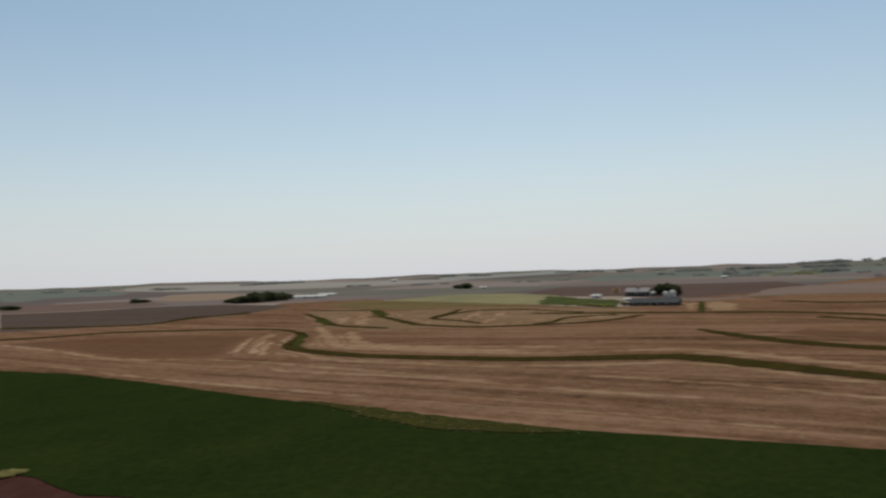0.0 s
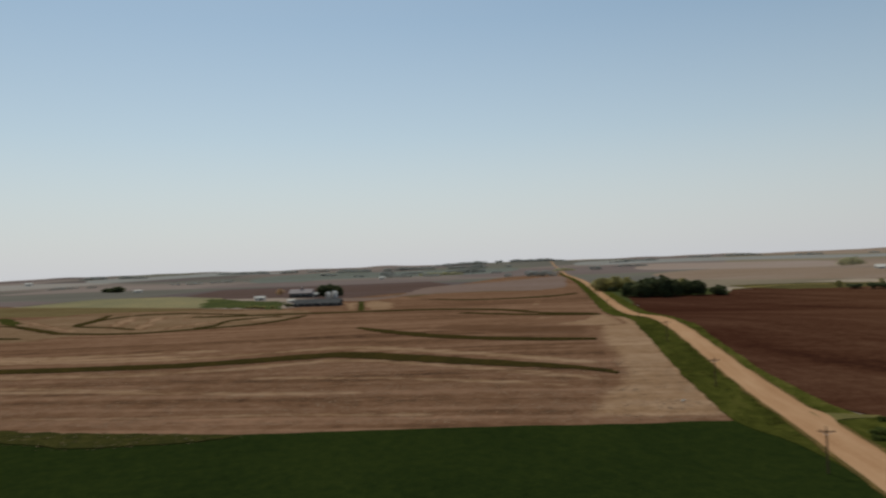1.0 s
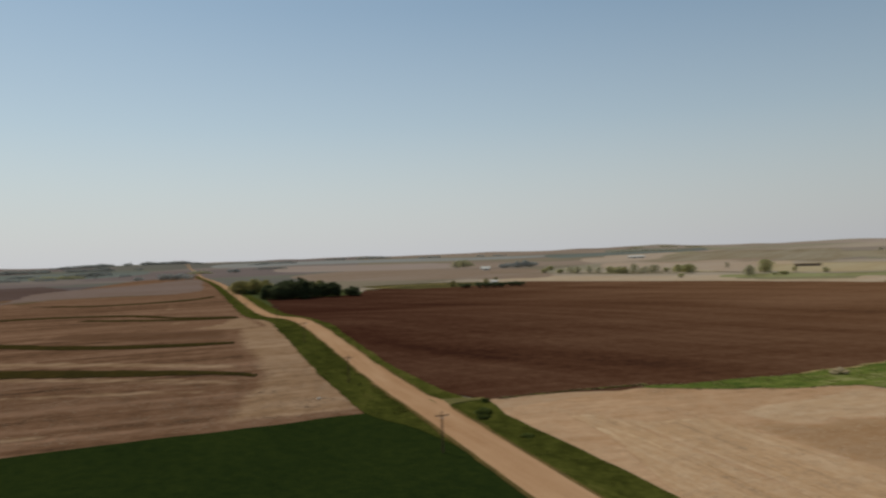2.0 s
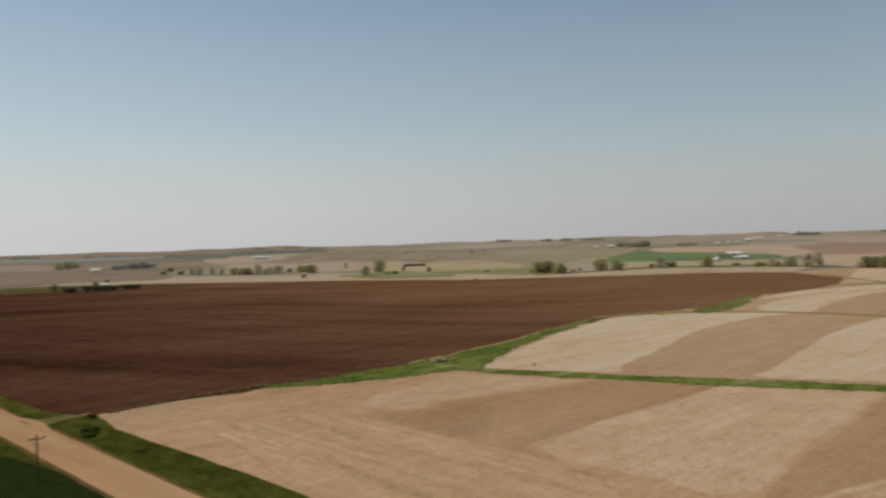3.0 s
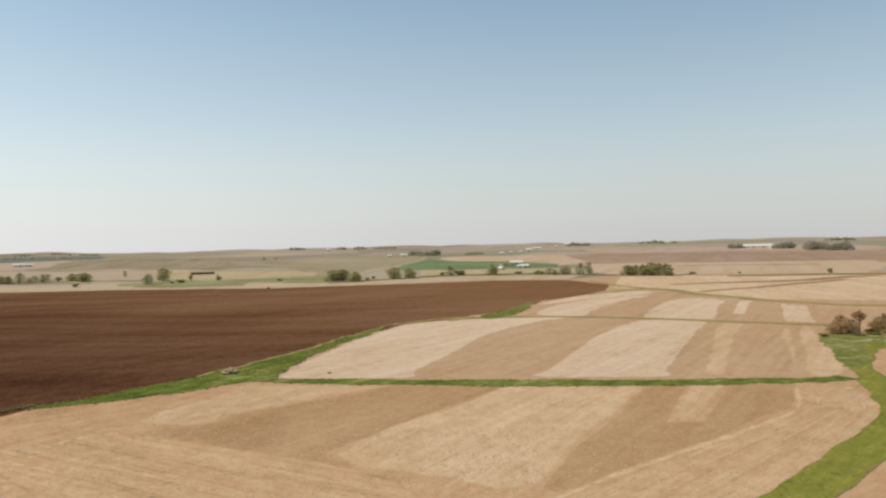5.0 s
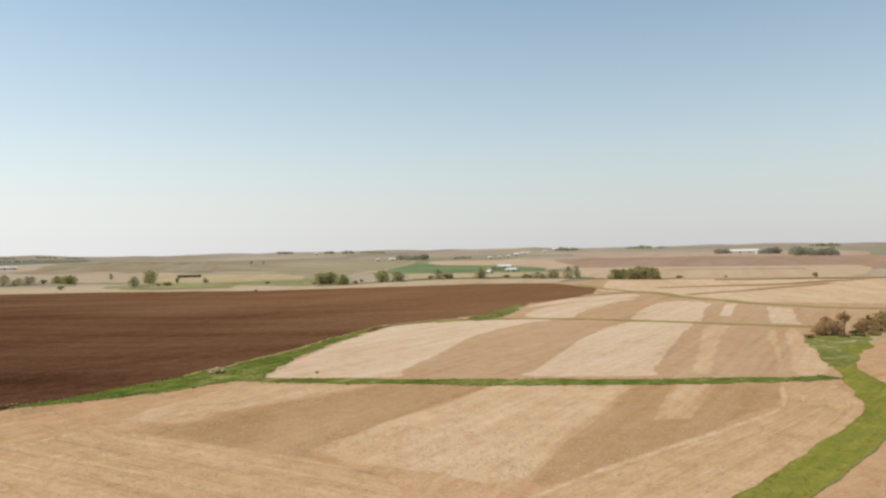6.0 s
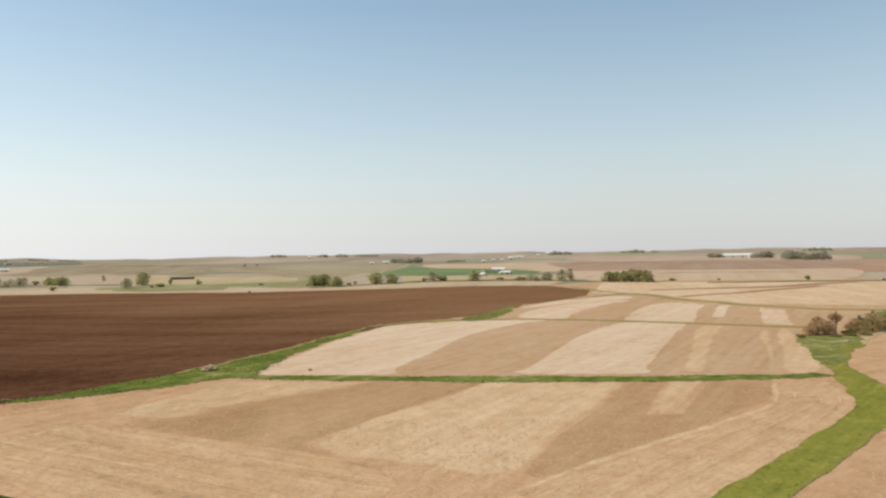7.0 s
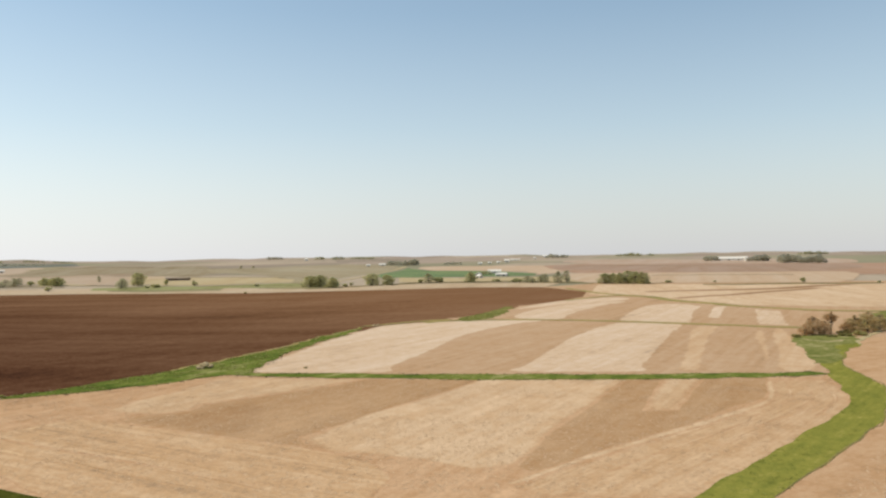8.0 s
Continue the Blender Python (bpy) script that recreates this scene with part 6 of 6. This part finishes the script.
def grain_bin(x, y, radius, wall_h, label):
    """A round ribbed steel bin with a cone roof and a cap."""
    ob = new("grain_bin")
    verts, faces = [], []
    zs = np.linspace(-0.6, wall_h, 15)
    tube(verts, faces, [(0, 0, z) for z in zs], [radius + (0.05 if i % 2 else 0) for i in range(len(zs))], 24)
    mesh_part("wall", verts, faces, M_WHITE, ob)
    bm = bmesh.new()
    bmesh.ops.create_cone(bm, cap_ends=True, segments=24, radius1=radius + 0.18, radius2=0.35, depth=radius * 0.55, matrix=pose(0, 0, wall_h + radius * 0.275))
    lid = part("roof", bm, M_WHITE_ROOF, ob)
    bm = bmesh.new()
    bmesh.ops.create_cone(bm, cap_ends=True, segments=12, radius1=0.5, radius2=0.4, depth=0.5, matrix=pose(0, 0, wall_h + radius * 0.55 + 0.2))
    part("cap", bm, M_GALV, lid)
    bm = bmesh.new()
    box(bm, -0.45, -radius - 0.12, 0.2, 0.45, -radius + 0.05, 2.1)
    part("door", bm, M_DARK, ob)
    ob.matrix_basis = pose(x, y, z_at(x, y))
    return tagged(ob, label, "grain bin", "grain bins")


L_WHITE = "small white farm building with a white roof"
gable("shed", "small white shed on the farmyard grass", "shed", -269, 735, 9.5, 6, 2.4, 1.5, 4, M_WHITE, M_WHITE_ROOF)
gable("barn", "weathered grey barn with a cupola on its ridge", "barn", -236, 769, 24, 12, 4.4, 3.8, 2, M_GREY_WALL, M_PINK_ROOF, 2, 5, True)
gable("long_barn", "long low dark grey livestock barn", "barn", -181, 636, 40, 13, 2.6, 3.4, 3, M_GREY_WALL, M_GREY_ROOF, 3, 6)
gable("shed", "low white shed beside the long barn", "shed", -222, 690, 6.5, 5, 1.8, 1.0, 5, M_WHITE, M_WHITE_ROOF, 1, 1)
grain_bin(-201.5, 745, 2.6, 4.6, "round grain bin with a white cone roof")
grain_bin(-194.5, 744, 3.1, 5.4, "taller round grain bin with a white cone roof")
gable("house", "small white outbuilding beside the barn", "building", -221, 768, 4, 5, 3.0, 1.5, 0, M_WHITE, M_WHITE_ROOF, 1, 1)
grain_bin(-203.5, 634, 1.0, 1.6, "small white round feed bin by the long barn")
gable("long_barn", "long white poultry barn behind a wood", "barn", -713, 805, 46, 11, 2.4, 2.2, 30, M_WHITE, M_WHITE_ROOF, 2, 8)
gable("long_barn", "second white barn of a distant farm", "barn", -758, 894, 26, 10, 2.4, 2.0, 30, M_WHITE, M_WHITE_ROOF, 1, 4)
FARMS = [(-607, 1118, 13, 8, 2.5, 1.5, 20), (781, 306, 6, 6, 2.6, 1.8, 60), (835, 298, 10, 7, 2.6, 1.9, -70), (1496, 859, 10, 8, 3.2, 2.0, -60),
         (1523, 837, 18, 9, 3.6, 2.6, -60), (1579, 617, 10, 8, 3, 2, -70), (1674, 630, 9, 8, 2.6, 1.6, -70), (1748, 635, 10, 8, 2.6, 1.8, -70), (1900, 666, 15, 10, 5, 3.6, -70),
         (2440, 826, 38, 14, 3.4, 2.4, -70), (842, 306, 8, 6, 2.2, 1.4, -60), (843, 297, 7, 6, 2.4, 1.5, 20), (790, 311, 9, 8, 4.2, 2.6, 15)]
for x, y, l, w, h, r, a in FARMS:
    gable("farm_building", L_WHITE, "building", x, y, l * 0.85, w * 0.85, h * 0.85, r * 0.9, a, M_WHITE, M_WHITE_ROOF, 1, 2)
FARMS = [(2580, 800, 10, 9, 3.6, 2.4, -70), (2810, 830, 18, 10, 5, 3.4, -70), (2200, 1511, 10, 9, 4.8, 3, -60), (933, 1342, 22, 10, 3.4, 2.4, -35), (947, 1334, 12, 9, 3, 2, -35),
         (301, 664, 6, 6, 2, 1.4, -20), (465, 1055, 9, 7, 2.4, 1.8, -20), (91, 751, 6, 6, 2.2, 1.6, -10), (484, 1099, 14, 8, 2.8, 2, -20), (-1246, 1763, 16, 10, 4.8, 3.2, 30), (-290, 1481, 9, 8, 3.2, 2.1, 10)]
for x, y, l, w, h, r, a in FARMS:
    gable("farm_building", L_WHITE, "building", x, y, l, w, h, r, a, M_WHITE, M_WHITE_ROOF, 1, 2)
gable("shed", "long low dark brown shed in the pale field", "shed", 659, 627, 25, 7, 1.6, 1.0, -44, M_DARKWOOD, M_DARKWOOD, 1, 3)
gable("farm_building", "long white-roofed barn among farm trees", "barn", 953, 352, 17, 9, 2.6, 2.2, -70, M_WHITE, M_WHITE_ROOF, 1, 4)
gable("long_barn", "very long white livestock barn on the hillside", "barn", 1952, 116, 86, 16, 4.8, 4.2, -85, M_WHITE, M_WHITE_ROOF, 3, 12)
grain_bin(1888, 73, 5.4, 8.0, "large round grain bin beside the long white barn")


# ---- power poles along the road ----
def power_pole():
    ob = new("power_pole")
    verts, faces = [], []
    tube(verts, faces, [(0, 0, -0.8), (0, 0, 2.5), (0, 0, 5.2), (0, 0, 7.5)], [0.17, 0.155, 0.14, 0.12], 10)
    mesh_part("pole", verts, faces, M_POLE, ob)
    bm = bmesh.new()
    box(bm, -1.3, -0.19, 6.85, 1.3, -0.07, 7.0)
    arm = part("crossarm", bm, M_POLE, ob)
    for s in (-1, 1):
        verts, faces = [], []
        tube(verts, faces, [(0, -0.16, 6.3), (s * 0.75, -0.2, 6.87)], [0.025, 0.025], 5)
        mesh_part("brace", verts, faces, M_GALV, ob)
    for px, py, pz in ((-1.15, -0.13, 7.0), (-0.6, -0.13, 7.0), (1.15, -0.13, 7.0), (0, 0, 7.5)):
        bm = bmesh.new()
        for r, z, d in ((0.03, 0.06, 0.14), (0.08, 0.15, 0.07), (0.06, 0.22, 0.07)):
            bmesh.ops.create_cone(bm, cap_ends=True, segments=8, radius1=r, radius2=r * 0.8, depth=d, matrix=pose(px, py, pz + z))
        part("insulator", bm, M_PORCELAIN, ob if px == 0 else arm)
    return ob


first = None
for y in (-20, 53, 127, 203, 275, 350, 500, 580, 660):
    x = 45.0 + 0.012 * y
    m = pose(x, y, z_at(x, y), 0, 0, -3)
    if first is None:
        first = power_pole()
        first.matrix_basis = m
        tagged(first, "weathered wooden power pole with a crossarm in the road ditch", "power pole", "power poles")
    else:
        copy_thing(first, m)


# ---- stones ----
def stone(seed, size):
    rng = random.Random(seed)
    bm = bmesh.new()
    bmesh.ops.create_icosphere(bm, subdivisions=2, radius=size)
    for v in bm.verts:
        k = 1 + 0.35 * noise.noise(v.co / size * 1.4 + Vector((seed * 3.7, 0, 0)))
        v.co = Vector((v.co.x * k * rng.uniform(0.97, 1.03) * 1.2, v.co.y * k, v.co.z * k * 0.65))
    return bm


def rock_pile(x, y, count, wide, deep, high, seed, label):
    """Field stones heaped up, the lowest of them sunk into the ground."""
    pile = new("rock_pile")
    rng = random.Random(seed)
    for k in range(count):
        r, a = rng.uniform(0, 1) ** 0.6, k * 2.4
        rock = part("rock", stone(k % 7, rng.uniform(0.35, 0.7)), M_STONE, pile)
        rock.matrix_basis = pose(math.cos(a) * r * wide, math.sin(a) * r * deep, 0.2 + 0.35 * min(1, high) + high * (1 - r), 0, 0, rng.uniform(0, 360))
    pile.matrix_basis = pose(x, y, z_at(x, y))
    tagged(pile, label, "rock pile", "rock piles")


rock_pile(169, 151.5, 30, 2.6, 1.9, 1.1, 8, "pale limestone rock pile in the grassed gully")
rock_pile(303, 170, 14, 3.6, 1.4, 0.5, 9, "low heap of pale field stones on the plowed edge")
white_stone = part("stone", stone(3, 0.36), M_WHITE_STONE, None)
white_stone.matrix_basis = pose(35.9, 186.4, z_at(35.9, 186.4) + 0.3)
tagged(white_stone, "white stone lying in brown stubble", "stone")


# ---- grass tufts, weeds and stalks: beyond counting ----
def tufts(name, label, names, count, tall, wide, material, seed, edge=0.0, clump=0.0):
    """Little sheaves of blades over the named strips, or along their rims only."""
    rng = np.random.default_rng(seed)
    verts, faces = [], []
    regs = [g for g in REGIONS if g[0] in names and (g[3][:, 1].max() > -60)]
    areas = []
    for g in regs:
        p = g[3]
        areas.append(len(p) if edge else abs(np.sum(p[:, 0] * np.roll(p[:, 1], 1) - p[:, 1] * np.roll(p[:, 0], 1))) / 2)
    for g, share in zip(regs, areas):
        p = g[3]
        n = int(count * share / sum(areas))
        if edge:
            i = rng.integers(0, len(p), n)
            u = rng.uniform(0, 1, (n, 1))
            q = p[i] * u + p[(i + 1) % len(p)] * (1 - u) + rng.normal(0, edge, (n, 2))
        else:
            lo, hi = np.maximum(p.min(0), [-500, -60]), np.minimum(p.max(0), [420, 420])
            q = rng.uniform(lo, hi, (n * 4, 2))
            q = q[inside(q[:, 0], q[:, 1], p)][:n]
        q = q[(np.hypot(q[:, 0], q[:, 1]) < 420) & (q[:, 1] > -70)]
        if clump and len(q):
            q = q[np.array([noise.noise((x / clump, y / clump, 1.3)) + 0.4 * noise.noise((x, y, 6.1)) for x, y in q]) > 0.08]
        zs = height(q[:, 0], q[:, 1]) + min(g[5], 0.2) - 0.1
        if g[7] is not None and g[6] < 0:
            # in a ditch the tufts stand as deep as its bed
            near = np.array([np.hypot(*(g[7] - k).T).min() for k in q]) if len(q) else np.zeros(0)
            zs = zs + g[6] * np.clip(1 - near / 4.5, 0, 1)
        for (x, y), z in zip(q, zs):
            h, w, a = tall * rng.uniform(0.5, 1.3), wide * rng.uniform(0.6, 1.3), rng.uniform(0, 3.14)
            for k in range(3):
                b = a + k * 1.05
                c, s = math.cos(b) * w, math.sin(b) * w
                n0 = len(verts)
                verts += [(x - c, y - s, z), (x + c, y + s, z), (x + c * 0.9 - s * 1.6, y + s * 0.9 + c * 1.6, z + h * 0.8), (x - c * 0.5 - s * 1.4, y - s * 0.5 + c * 1.4, z + h)]
                faces.append((n0, n0 + 1, n0 + 2, n0 + 3))
    ob = mesh_part(name, verts, faces, material)
    tagged(ob, label, "grass", kind="stuff")


def residue(name, label, polys, count, size, material, seed):
    """Flat broken stalks and leaves lying on worked soil."""
    rng = np.random.default_rng(seed)
    verts, faces = [], []
    for p, share in polys:
        p = np.array(p, float)
        q = rng.uniform(p.min(0), p.max(0), (int(count * share * 3), 2))
        q = q[inside(q[:, 0], q[:, 1], p)][:int(count * share)]
        keep = np.array([noise.noise((x / 9, y / 9, 2.2)) + 0.5 * noise.noise((x / 2.5, y / 2.5, 5.2)) for x, y in q]) > rng.uniform(-0.6, 0.5, len(q))
        q = q[keep & (q[:, 0] > ROAD_X(q[:, 1]) + 12.5)] if p[:, 0].max() > 60 else q[keep]
        zs = height(q[:, 0], q[:, 1]) + 0.125
        for (x, y), z in zip(q, zs):
            a, l, w = rng.uniform(0, 3.14), size * rng.uniform(0.5, 1.6), size * rng.uniform(0.15, 0.45)
            c, s = math.cos(a), math.sin(a)
            n0 = len(verts)
            t = rng.uniform(-0.03, 0.03)
            verts += [(x - c * l, y - s * l, z - t), (x + s * w, y - c * w, z + 0.015), (x + c * l, y + s * l, z + t), (x - s * w, y + c * w, z + 0.02)]
            faces.append((n0, n0 + 1, n0 + 2, n0 + 3))
    ob = mesh_part(name, verts, faces, material)
    tagged(ob, label, "crop residue", kind="stuff")


M_TUFT = leafy("grass_blades", (0.058, 0.06, 0.012), (0.093, 0.097, 0.02), (0.16, 0.145, 0.045), 0.5)
M_TUFT_BRIGHT = leafy("bright_grass_blades", (0.15, 0.17, 0.036), (0.24, 0.26, 0.06), (0.36, 0.35, 0.13), 0.5)
M_WEED = leafy("dry_weeds", (0.16, 0.11, 0.06), (0.28, 0.21, 0.12), (0.42, 0.34, 0.22), 0.0)
M_STALK = leafy("pale_stalks", (0.42, 0.272, 0.155), (0.50, 0.34, 0.205), (0.58, 0.41, 0.265), 0.0)
M_STALK_DULL = leafy("dull_stalks", (0.19, 0.12, 0.075), (0.25, 0.17, 0.11), (0.32, 0.23, 0.15), 0.0)
tufts("verge_tufts", "long green roadside grass", ("verge_west", "verge_east"), 12000, 0.2, 0.24, M_TUFT, 1, clump=2.4)
tufts("gully_tufts", "rank green weeds and grass in the gully", ("gully", "gully_head", "gully_end_grass", "grass_strip"), 6000, 0.24, 0.3, M_TUFT_BRIGHT, 2, clump=2.8)
tufts("waterway_tufts", "short bright green grass of the waterway", ("grass_waterway",), 3500, 0.12, 0.3, M_TUFT_BRIGHT, 3)
tufts("dry_weeds", "dry pale weeds along field edges", ("gully", "gully_head", "gully_neck", "grass_strip", "weedy_edge"), 2200, 0.14, 0.3, M_WEED, 4, 0.7)
tufts("weed_clumps", "dry yellowish weed clumps beside the crop", ("weedy_edge",), 300, 0.3, 0.45, M_WEED, 12)
residue("corn_residue", "pale broken corn stalks on the stubble field", [(next(g[3] for g in REGIONS if g[0] == "pale_front_field"), 1.0)], 40000, 0.38, M_STALK, 6)
residue("corn_residue", "dull broken corn stalks on the brown stubble field", [(np.array([(-230, 182), (-100, 168), (42, 167), (42, 240), (-60, 262), (-220, 262)]), 1.0)], 16000, 0.5, M_STALK_DULL, 7)
residue("corn_residue", "pale broken stalks on the reddish stubble field", [(np.array([(99, -4), (150, -18), (205, -26), (300, -38), (300, -60), (100, -50)]), 1.0)], 14000, 0.4, M_STALK, 8)
